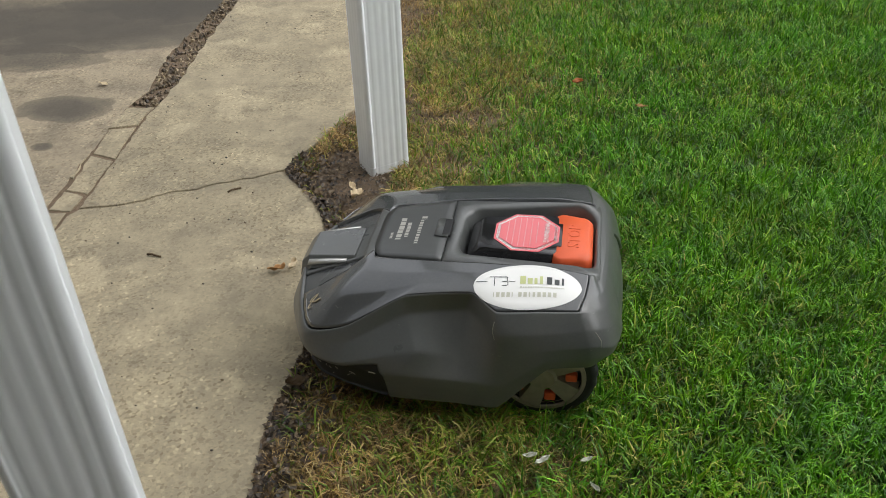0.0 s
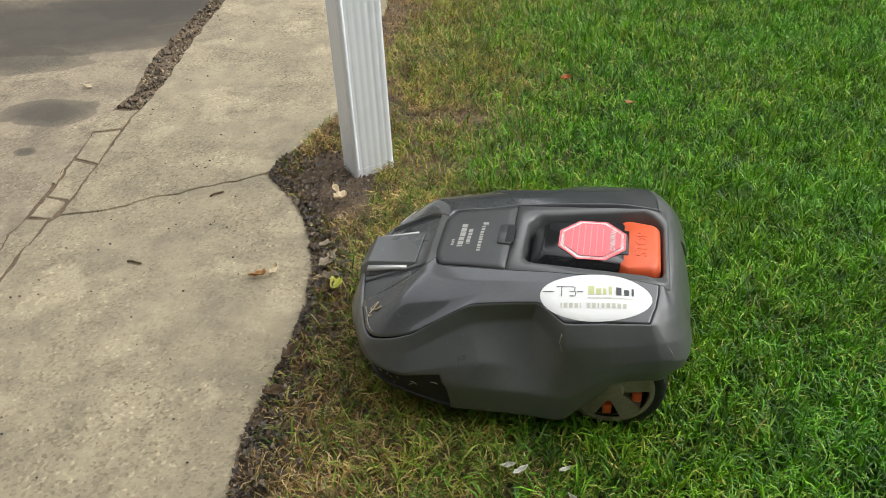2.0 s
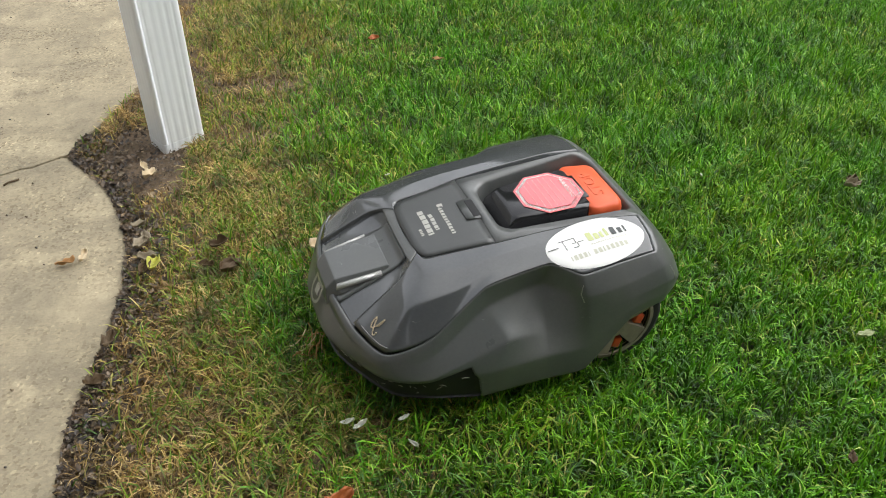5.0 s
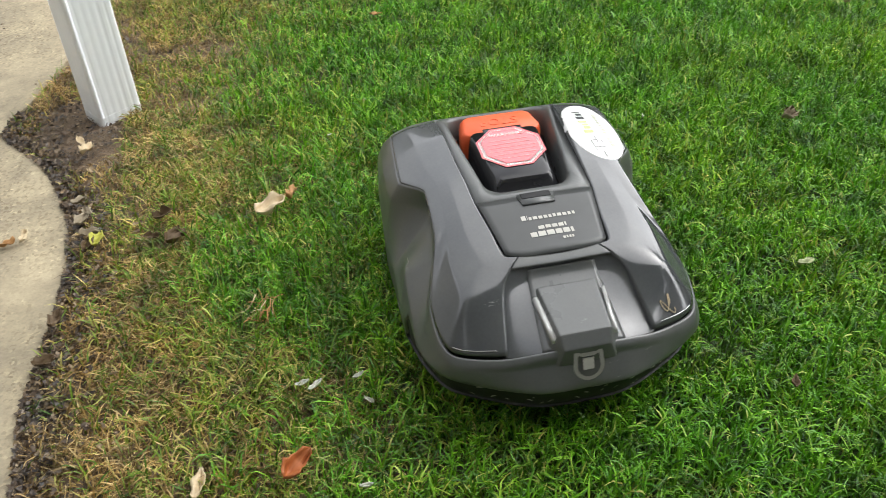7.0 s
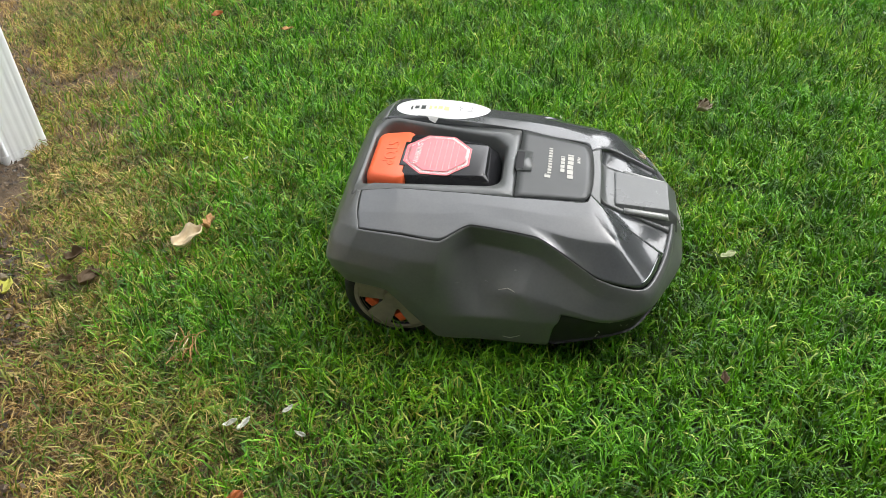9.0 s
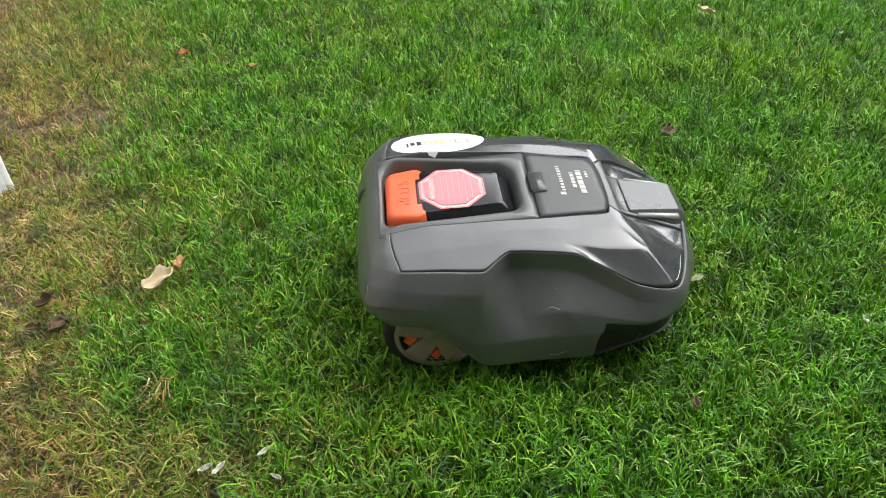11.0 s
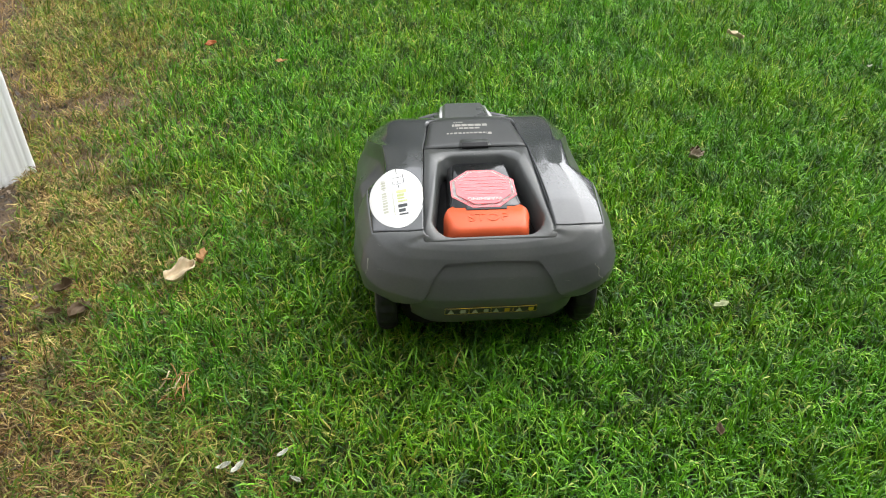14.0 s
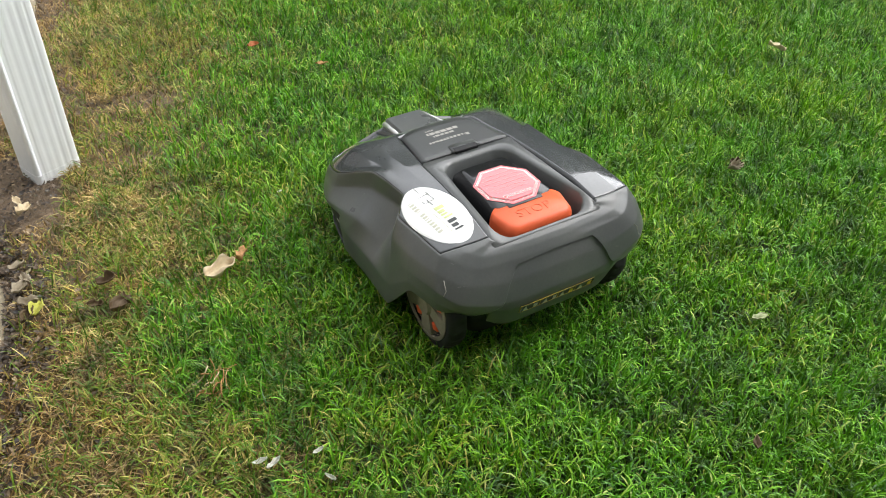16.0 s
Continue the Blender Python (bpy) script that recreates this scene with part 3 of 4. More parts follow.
def mower():
    thing = tagged(new("robot_mower"), "dark grey robotic lawn mower with orange stop button on grass", "lawn mower")
    top = lambda x: 0.2595 - 0.0535 * x - 0.03 * max(0, x - 0.05) - 0.022 * min(1, max(0, (-0.085 - x) / 0.045)) ** 1.3
    # shells of the body, with real gaps between them
    part("inner_shell", patch(steps(-12, 12, 120), steps(0, 5.9, 22), -0.014, 0), MAT_BLACK, thing)
    # the shell's lower border, stepping up round the tail plate
    around = lambda u: min(abs(u), 24 - abs(u))
    border = lambda u: float(np.interp(around(u), [4.55, 4.95, 10.1, 10.45, 10.82, 11.08, 12], [5.47, 7, 7, 6.0, 5.3, 3.3, 3.2]))
    low = lambda u, f: 3.05 + f * (border(u) - 3.05)
    bm = patch(steps(-12, 12, 432), steps(0, 1, 30), 0.0, 0, low)
    rear = bpy.data.meshes.new("rear")
    bm2 = patch([9 + k / 18 for k in range(109)], steps(0, 3.05, 14), 0.0, 0)
    bm2.to_mesh(rear)
    bm2.free()
    bm.from_mesh(rear)
    bpy.data.meshes.remove(rear)
    bmesh.ops.remove_doubles(bm, verts=bm.verts, dist=2e-5)
    bmesh.ops.recalc_face_normals(bm, faces=bm.faces)
    turn_in(bm, 0.006)
    part("hull", bm, MAT_HULL, thing)
    plate = lambda u, f: max(3.06, border(u) - 0.3) * (1 - f) + 7 * f
    part("rear_bumper", patch(steps(10.6, 13.4, 60), steps(0, 1, 24), -0.0045, 0.006, plate), MAT_HULL, thing)
    part("bumper", patch(steps(-4.9, 4.9, 90), steps(5.15, 7, 12), -0.005, 0.004), MAT_BLACK, thing, "black rubber front bumper skirt")
    side_bm = patch(steps(1.75, 10.5, 90), steps(0.0, 5.0, 40), 0.0, 0)
    tree = BVHTree.FromBMesh(side_bm)
    side_bm.free()
    for s in (1, -1):
        part("side_panel", patch([s * u for u in steps(1.76, 8.94, 80)], steps(0.06, 2.93, 24), 0.0004, 0.014), MAT_PANEL, thing)
    part("front_rim", patch(steps(-1.72, 1.72, 30), steps(0.04, 1.1, 8), 0.0, 0.014), MAT_HULL, thing)
    part("front_panel", patch(steps(-1.8, 1.8, 36), steps(1.0, 3.02, 20), -0.006, 0), MAT_PANEL, thing)
    # centre plate of the nose, hiding the lamps' bracket
    bm = patch(steps(-1.0, 1.0, 16), steps(1.5, 3.05, 14), -0.003, 0.004)
    part("nose_plate", bm, MAT_HULL, thing)
    nose = bmesh.new()
    pts = {}
    for s in (1, -1):
        for k, p in dict(A=(0.311, 0.046, 0.2085), B=(0.403, 0.039, 0.1955), C=(0.419, 0.036, 0.178), D=(0.313, 0.055, 0.195), E=(0.399, 0.052, 0.178), F=(0.422, 0.045, 0.15)).items():
            pts[k, s] = nose.verts.new((p[0], p[1] * s, p[2]))
    for q in ("AB", "BC", "CF"):
        nose.faces.new((pts[q[0], 1], pts[q[1], 1], pts[q[1], -1], pts[q[0], -1]))
    for s in (1, -1):
        nose.faces.new((pts["A", s], pts["D", s], pts["E", s], pts["B", s]))
        nose.faces.new((pts["B", s], pts["E", s], pts["C", s]))
        nose.faces.new((pts["E", s], pts["F", s], pts["C", s]))
    nose.faces.new((pts["A", 1], pts["A", -1], pts["D", -1], pts["D", 1]))
    bmesh.ops.recalc_face_normals(nose, faces=nose.faces)
    bmesh.ops.bevel(nose, geom=[e for e in nose.edges if not e.is_boundary], offset=0.0022, segments=2, affect='EDGES', profile=0.6)
    part("lamp_bracket", nose, MAT_HULL, thing, smooth=False)
    for s in (1, -1):
        bm = bmesh.new()
        loft(bm, [[(x, (y + o) * s, z) for x, y, z in ((0.326, 0.0545, 0.2035), (0.401, 0.0475, 0.1895), (0.404, 0.0495, 0.181), (0.326, 0.0575, 0.1985))] for o in (-0.004, 0.0015)], True, True)
        part("lamp_strip", bm, MAT_LAMP, thing, "clear silvery lamp strip")
        bm = bmesh.new()
        tube(bm, [skin(s * u, 2.83) + skin_normal(s * u, 2.83) * 0.001 for u in steps(2.0, 2.95, 14)], 0.001)
        part("trim_strip", bm, MAT_CHROME, thing, "thin chrome trim strip")
        bm = bmesh.new()
        tube(bm, [skin(s * u, v) + skin_normal(s * u, v) * -0.008 for u, v in zip(steps(0.9, 1.25, 12), steps(1.4, 3.0, 12))], 0.0008)
        part("seam", bm, MAT_BLACK, thing)
    # emblem: a crowned shield in plain shapes, flat on the nose
    em = pose(0.4255, 0.0, 0.152, 90, 0, 90) @ pose(0, 0, 0, -24, 0, 0) @ Matrix.Scale(1.5, 4)
    bm = bmesh.new()
    outer = [(0.016 * math.cos(radians(a)), 0.016 * math.sin(radians(a)) - 0.002) for a in range(180, 361, 12)] + [(0.0145, 0.014), (0.008, 0.0115), (-0.008, 0.0115), (-0.0145, 0.014)]
    inner = [(x * 0.74, y * 0.74 - 0.001) for x, y in outer]
    ra, rb = [[bm.verts.new((x, y, 0.0015)) for x, y in o] for o in (outer, inner)]
    for i in range(len(ra)):
        bm.faces.new((ra[i], ra[(i + 1) % len(ra)], rb[(i + 1) % len(ra)], rb[i]))
    bmesh.ops.solidify(bm, geom=bm.faces[:], thickness=0.003)
    for cx in (-0.011, 0.0, 0.011):
        box(bm, cx - 0.0028, cx + 0.0028, 0.0135, 0.0185, -0.0015, 0.0015)
    box(bm, -0.0055, 0.0055, -0.007, 0.005, -0.0015, 0.0008)
    bmesh.ops.transform(bm, matrix=em, verts=bm.verts)
    part("emblem", bm, MAT_SILVER, thing, "pale crowned shield emblem", smooth=False)
    # lid in front of the well
    bm = bmesh.new()
    g = []
    for i in range(10):
        t = i / 9
        row = []
        for j in range(17):
            s = -1 + 2 * j / 16
            front = 0.2715 - 0.014 * abs(s) ** 5
            x = 0.1425 * (1 - t) + front * t
            w = 0.0975 * (1 - t) + 0.0815 * t
            row.append(bm.verts.new((x, s * w, 0.2525 - 0.0135 * t ** 1.2 - 0.002 * s * s)))
        g.append(row)
    for r0, r1 in zip(g, g[1:]):
        for j in range(16):
            bm.faces.new((r0[j], r0[j + 1], r1[j + 1], r1[j]))
    bmesh.ops.recalc_face_normals(bm, faces=bm.faces)
    lid_tree = BVHTree.FromBMesh(bm)
    bmesh.ops.solidify(bm, geom=bm.faces[:], thickness=0.005)
    bmesh.ops.recalc_face_normals(bm, faces=bm.faces)
    lid = part("lid", bm, MAT_LID, thing, "satin grey lid with worn white print")
    bm = bmesh.new()
    loft(bm, [[(0.1405, -0.031, 0.2525), (0.1405, 0.031, 0.2525), (0.166, 0.027, 0.2515), (0.166, -0.027, 0.2515)], [(0.1405, -0.031, 0.2545), (0.1405, 0.031, 0.2545), (0.1655, 0.027, 0.2535), (0.1655, -0.027, 0.2535)]], True, True)
    part("latch", bm, MAT_HULL, lid)
    # flat black block that paints the shade inside the latch's notch
    bm = bmesh.new()
    box(bm, 0.138, 0.152, -0.025, 0.025, 0.248, 0.2549, 0.0008)
    part("latch_notch_shade", bm, MAT_BLACK, lid)

    def drape(bm, trunk, m, x0, x1, y0, y1, lift, nx=6, ny=3, thick=0.0):
        """A small flat print laid over a curved shell; m places its plane."""
        g = []
        for j in range(ny + 1):
            row = []
            for i in range(nx + 1):
                p = m @ Vector((x0 + (x1 - x0) * i / nx, y0 + (y1 - y0) * j / ny, 0))
                hit = trunk.ray_cast(Vector((p.x, p.y, 1.0)), Vector((0, 0, -1)))
                q, nrm = (hit[0], hit[1]) if hit[0] else (Vector((p.x, p.y, 0.235)), Vector((0, 0, 1)))
                row.append(bm.verts.new(q + Vector((0, 0, lift))))
            g.append(row)
        for r0, r1 in zip(g, g[1:]):
            for i in range(nx):
                bm.faces.new((r0[i], r0[i + 1], r1[i + 1], r1[i]))

    # worn print on the lid, too small to read
    lm = pose(0.217, 0.003, 0, 0, 0, 90)
    bm = bmesh.new()
    rng = random.Random(4)

    def row_of_bars(bm, trunk, m, x0, x1, y, h, cw, gap, lift):
        x = x0
        while x < x1:
            w = cw * rng.uniform(0.7, 1.15)
            dy = h * rng.uniform(-0.05, 0.05)
            drape(bm, trunk, m, x, min(x + w, x1), y - h / 2 + dy, y + h / 2 + dy, lift, 1, 1)
            x += w + gap

    row_of_bars(bm, lid_tree, lm, -0.041, -0.031, 0.0235, 0.010, 0.009, 0.002, 0.0008)
    row_of_bars(bm, lid_tree, lm, -0.029, 0.047, 0.0205, 0.0065, 0.006, 0.0024, 0.0008)
    row_of_bars(bm, lid_tree, lm, -0.02, 0.026, -0.001, 0.007, 0.009, 0.002, 0.0008)
    row_of_bars(bm, lid_tree, lm, -0.036, 0.034, -0.0145, 0.010, 0.011, 0.002, 0.0008)
    row_of_bars(bm, lid_tree, lm, 0.012, 0.03, -0.0285, 0.005, 0.004, 0.0015, 0.0008)
    part("print", bm, MAT_SILVER, lid, "worn pale print")
    # well with its rim, hatch and stop button
    bm = bmesh.new()
    o = rounded(-0.131, 0.1415, 0.113, 0.0985, 0.006)
    i0 = rounded(-0.125, 0.122, 0.1, 0.079, 0.036)
    i1 = rounded(-0.121, 0.117, 0.095, 0.074, 0.034)
    i2 = rounded(-0.119, 0.110, 0.092, 0.070, 0.032)
    loft(bm, [at_height(o, lambda x: top(x) - 0.006), at_height(o, top), at_height(i0, lambda x: top(x) - 0.001), at_height(i1, lambda x: top(x) - 0.008), at_height(i2, 0.2)], False, False)
    part("well", bm, MAT_HULL, thing)
    bm = bmesh.new()
    loft(bm, [at_height(rounded(-0.119, 0.112, 0.0925, 0.0725, 0.03), z) for z in (0.19, 0.202)], True, True)
    part("well_floor", bm, MAT_BLACK, thing)
    bm = bmesh.new()
    hz = lambda x: 0.2535 - 0.02 * x
    loft(bm, [at_height(rounded(-0.0545, 0.112, 0.067, 0.06, 0.014), 0.2), at_height(rounded(-0.0545, 0.104, 0.066, 0.057, 0.014), 0.232), at_height(rounded(-0.0545, 0.088, 0.0625, 0.05, 0.012), lambda x: hz(x) - 0.003), at_height(rounded(-0.0535, 0.084, 0.06, 0.047, 0.011), hz)], False, True)
    hatch = part("hatch", bm, MAT_GLOSSBLACK, thing, "glossy black control hatch")
    bm = bmesh.new()
    loft(bm, [at_height(rounded(-0.117, -0.0455, 0.07, 0.075, 0.02), 0.2), at_height(rounded(-0.117, -0.0455, 0.07, 0.075, 0.02), 0.238), at_height(rounded(-0.1155, -0.046, 0.0685, 0.0735, 0.02), 0.246), at_height(rounded(-0.112, -0.047, 0.065, 0.071, 0.018), 0.2515), at_height(rounded(-0.106, -0.048, 0.06, 0.067, 0.015), 0.254)], False, True)
    bm2 = bmesh.new()
    button = part("stop_button", bm, MAT_ORANGE, thing, "orange plastic stop button with raised letters")
    box(bm2, -0.062, -0.045, -0.036, 0.036, 0.24, 0.2555, 0.002)
    part("button_tongue", bm2, MAT_GLOSSBLACK, button, "black tongue of the hatch")
    word("letters", "STOP", 0.03, 0.0008, MAT_ORANGE, button, pose(-0.084, 0, 0.2542, 0, 0, -90))
    # octagonal warning sticker
    def octagon(r, z):
        bm = bmesh.new()
        lo, hi = [[bm.verts.new((r * math.cos(radians(22.5 + 45 * k)), r * math.sin(radians(22.5 + 45 * k)), zz)) for k in range(8)] for zz in (z - 0.0006, z)]
        bm.faces.new(hi)
        for k in range(8):
            bm.faces.new((lo[k], lo[(k + 1) % 8], hi[(k + 1) % 8], hi[k]))
        bmesh.ops.recalc_face_normals(bm, faces=bm.faces)
        bmesh.ops.transform(bm, matrix=pose(0.001, 0, 0.2541, 0, 1.1, 0), verts=bm.verts)
        return bm

    sticker = part("warning_sticker", octagon(0.0625, 0.0008), MAT_RED, thing, "red octagonal warning sticker with white border", smooth=False)
    part("sticker_border", octagon(0.0585, 0.0008), MAT_WHITE, sticker, "white border", smooth=False)
    part("sticker_field", octagon(0.0525, 0.002), MAT_RED, sticker, smooth=False)
    word("warning_word", "WARNING", 0.0128, 0.0002, MAT_WHITE, sticker, pose(-0.0335, 0, 0.2575, 0, 0, 90))
    bm = bmesh.new()
    for k, half in enumerate((0.034, 0.042, 0.044, 0.043, 0.04, 0.03)):
        x = -0.017 + k * 0.0105
        z = 0.2565 - x * 0.0192
        y = -half
        while y < half:
            w = rng.uniform(0.005, 0.012)
            box(bm, x - 0.0007, x + 0.0007, y, min(y + w, half), z - 0.0004, z)
            y += w + 0.0022
    part("small_print", bm, MAT_PINKPRINT, sticker, "rows of tiny white print", smooth=False)
    # oval sticker on the left panel: logo and number as plain shapes
    om = pose(-0.012, 0.1545, 0, 0, 0, 180 + 3)
    bm = bmesh.new()
    ring_n, rings = 48, []
    for f in (0.0, 0.25, 0.5, 0.75, 0.96, 1.0):
        row = []
        for k in range(ring_n):
            a = 2 * math.pi * k / ring_n
            p = om @ Vector((0.089 * f * math.cos(a), 0.048 * f * math.sin(a), 0))
            hit = tree.ray_cast(Vector((p.x, p.y, 1)), Vector((0, 0, -1)))
            z = hit[0].z if hit[0] else 0.235
            row.append(bm.verts.new((p.x, p.y, z + (0.0018 if f < 1 else 0.0004))))
        rings.append(row)
    for r0, r1 in zip(rings, rings[1:]):
        for k in range(ring_n):
            bm.faces.new((r0[k], r0[(k + 1) % ring_n], r1[(k + 1) % ring_n], r1[k]))
    bmesh.ops.remove_doubles(bm, verts=bm.verts, dist=1e-6)
    bmesh.ops.recalc_face_normals(bm, faces=bm.faces)
    oval = part("oval_sticker", bm, MAT_WHITE, thing, "white oval sticker with dark and lime shapes")
    LZ = 0.0026

    def mark(name, mat, x0, x1, y0, y1, label=""):
        bm = bmesh.new()
        drape(bm, tree, om, x0, x1, y0, y1, LZ, 4, 2)
        part(name, bm, mat, oval, label)

    for q in ((-0.085, -0.066, 0.0045, 0.0058), (-0.063, -0.034, 0.0155, 0.0168), (-0.055, -0.0537, -0.004, 0.0155), (-0.0415, -0.033, -0.004, -0.0027), (-0.0415, -0.033, 0.005, 0.0063), (-0.034, -0.0327, 0.007, 0.016), (-0.0325, -0.0312, -0.003, 0.006), (-0.03, -0.02, 0.005, 0.0063)):
        mark("logo_line", MAT_PRINT, *q, "thin dark logo line")
    for q in ((0.032, 0.0405, 0.0005, 0.0165), (0.0445, 0.0525, 0.0005, 0.0125), (0.0565, 0.06, 0.0005, 0.0165)):
        mark("dark_bar", MAT_PRINT, *q, "dark logo bar")
    for x0, x1, y1 in ((-0.02, -0.0105, 0.0185), (-0.0075, 0.0005, 0.0135), (0.0035, 0.0085, 0.0135), (0.0125, 0.0175, 0.018)):
        mark("lime_bar", MAT_LIME, x0 + 0.008, x1 + 0.008, 0.0005, y1, "lime green logo bar")
    for x0, x1 in ((-0.055, -0.0535), (-0.05, -0.0445), (-0.0415, -0.036), (-0.033, -0.0275), (-0.0245, -0.023), (-0.014, -0.0085), (-0.0055, 0.0), (0.003, 0.0055), (0.0095, 0.0135), (0.017, 0.0225), (0.0255, 0.031), (0.034, 0.0395), (0.0425, 0.048)):
        mark("number_bar", MAT_GREYPRINT, x0, x1, -0.0255, -0.0165, "grey-green bar")
    bm = bmesh.new()
    row_of_bars(bm, tree, om, -0.012, 0.06, -0.0065, 0.0024, 0.003, 0.0016, LZ)
    tagged(part("tiny_print", bm, MAT_GREYPRINT, oval, "row of tiny grey print"), kind="stuff")
    # rear warning strip
    strip = part("warning_strip", patch(steps(11.27, 12.73, 24), steps(6.02, 6.42, 3), -0.003, 0.001), MAT_PRINT, thing, "dark strip with small yellow warning signs")
    bm_edge = bmesh.new()
    for v in (6.02, 6.42):
        tube(bm_edge, [skin(u, v) + skin_normal(u, v) * -0.003 for u in steps(11.27, 12.73, 20)], 0.0005, 4)
    for k in range(5):
        u = 11.27 + k * 0.365
        tube(bm_edge, [skin(u, v) + skin_normal(u, v) * -0.003 for v in (6.02, 6.22, 6.42)], 0.0005, 4)
    part("strip_outline", bm_edge, MAT_YELLOW, strip)
    for k in range(8):
        u = 11.363 + k * 0.182
        bm = bmesh.new()
        c = [skin(u + du, v) + skin_normal(u + du, v) * -0.0016 for du, v in (((-0.055, 6.37), (0.055, 6.37), (0.0, 6.08)) if k % 2 == 0 else ((-0.04, 6.35), (0.04, 6.35), (0.04, 6.12), (-0.04, 6.12)))]
        bm.faces.new([bm.verts.new(p) for p in c])
        part("warning_sign", bm, MAT_YELLOW if k in (5, 7) else MAT_GREYPRINT, strip, smooth=False)
    # scuffs, a dry stem and clippings stuck to the shell
    def on_skin(u, v, lift=0.0008):
        return skin(u, v) + skin_normal(u, v) * lift

    for pts in (((-10.05, 4.1), (-9.98, 4.4), (-10.06, 4.7), (-9.97, 5.0), (-10.02, 5.3)), ((9.3, 4.2), (9.42, 4.6), (9.36, 5.0)), ((-5.4, 6.62), (-5.52, 6.74), (-5.6, 6.7)), ((6.9, 3.5), (6.8, 3.9), (6.86, 4.3)), ((-5.2, 4.9), (-5.35, 4.8), (-5.5, 4.86))):
        bm = bmesh.new()
        tube(bm, [on_skin(u, v, 0.0) for u, v in pts], 0.0008, 5)
        part("scuff", bm, MAT_SCUFF, thing, "pale scuff mark")
    bm = bmesh.new()
    tube(bm, [on_skin(2.35 + 0.13 * math.cos(0.3 * k), 2.7 + 0.1 * math.sin(0.55 * k) - 0.006 * k, 0.0022) for k in range(26)], 0.0008, 5)
    part("dry_stem", bm, MAT_CREAM, thing, "curled dry stem stuck to the shell")
    bm = bmesh.new()
    for _ in range(45):
        u, v = rng.uniform(-4.6, 4.6), rng.uniform(5.7, 6.7)
        a, b = on_skin(u, v, -0.003), on_skin(u + rng.uniform(-0.12, 0.12), v + rng.uniform(-0.16, 0.16), -0.003)
        tube(bm, [a, a.lerp(b, 0.5) + Vector((0, 0, 0.001)), b], rng.uniform(0.0004, 0.0009), 4)
    tagged(part("clippings", bm, MAT_SCUFF, thing, "bits of dry clippings on the bumper"), kind="stuff")
    # dark chassis and front castors
    bm = bmesh.new()
    loft(bm, [at_height(rounded(-0.12, 0.36, 0.15, 0.15, 0.04), 0.045), at_height(rounded(-0.13, 0.385, 0.165, 0.16, 0.05), 0.1), at_height(rounded(-0.1, 0.33, 0.15, 0.15, 0.05), 0.185)], True, True)
    part("chassis", bm, MAT_BLACK, thing)
    for s in (1, -1):
        bm = bmesh.new()
        lathe(bm, [(0.0001, 0.012), (0.03, 0.012), (0.035, 0.006), (0.035, -0.006), (0.03, -0.012), (0.0001, -0.012)], 24)
        bmesh.ops.transform(bm, matrix=Matrix.Translation((0.3, 0.12 * s, 0.034)), verts=bm.verts)
        part("castor_wheel", bm, MAT_BLACK, thing)
    return thing, [mower_wheel(thing, s) for s in (1, -1)]


MOWER, WHEELS = mower()

MOWER_PATH = [
    (0, 0.2035, 1.3602, 174.4),
    (0.5, 0.2023, 1.3656, 174.9),
    (1, 0.2410, 1.3626, 173.7),
    (1.5, 0.2918, 1.3661, 172.5),
    (2, 0.3559, 1.3550, 172.7),
    (2.5, 0.4312, 1.3364, 172.4),
    (3, 0.5031, 1.3267, 171.2),
    (3.5, 0.5668, 1.3346, 172.5),
    (3.7, 0.5879, 1.3234, 170.9),
    (5.8, 0.6057, 1.3138, 219.3),
    (6, 0.6100, 1.3076, 228.1),
    (6.5, 0.6151, 1.2918, 249.8),
    (7, 0.6310, 1.2962, 269.7),
    (7.5, 0.6386, 1.2969, 293.4),
    (8, 0.6409, 1.3054, 315.7),
    (8.5, 0.6542, 1.3107, 331.4),
    (9, 0.6543, 1.3103, 333.0),
    (9.5, 0.6634, 1.3066, 333.3),
    (10, 0.7080, 1.2932, 335.4),
    (12.5, 0.7398, 1.2800, 380.4),
    (13, 0.7426, 1.2888, 400.9),
    (13.5, 0.7419, 1.2911, 416.3),
    (14, 0.7396, 1.3127, 435.0),
    (14.5, 0.7340, 1.3180, 454.1),
    (15, 0.7287, 1.3141, 463.0),
    (15.5, 0.7289, 1.3137, 462.8),
    (16, 0.7222, 1.3480, 463.5),
]


# ---- grass ----
def edge_x(y):
    """The lawn's border with the slab, by y."""
    return np.interp(y, [0.2, 0.95, 1.12, 1.33, 1.45, 1.6, 1.72, 1.85, 2.0, 2.15, 2.36, 2.6, 6.0], [-0.22, -0.226, -0.236, -0.207, -0.197, -0.205, -0.236, -0.29, -0.40, -0.36, -0.29, -0.26, -0.25])


def field(x, y, scale, seed):
    """Smooth noise in 0..1 over many places."""
    rg = np.random.default_rng(seed)
    out = np.zeros_like(x)
    amp, tot = 1.0, 0.0
    for o in range(4):
        for k in range(3):
            a = rg.uniform(0, 2 * np.pi)
            f = scale * 2 ** o * rg.uniform(0.8, 1.25)
            out += amp * np.sin((x * np.cos(a) + y * np.sin(a)) * f + rg.uniform(0, 6.28) + 0.9 * np.sin((x * np.sin(a) - y * np.cos(a)) * f * 0.7))
        tot += amp * 1.5
        amp *= 0.6
    return np.clip(0.5 + 0.5 * out / tot, 0, 1)


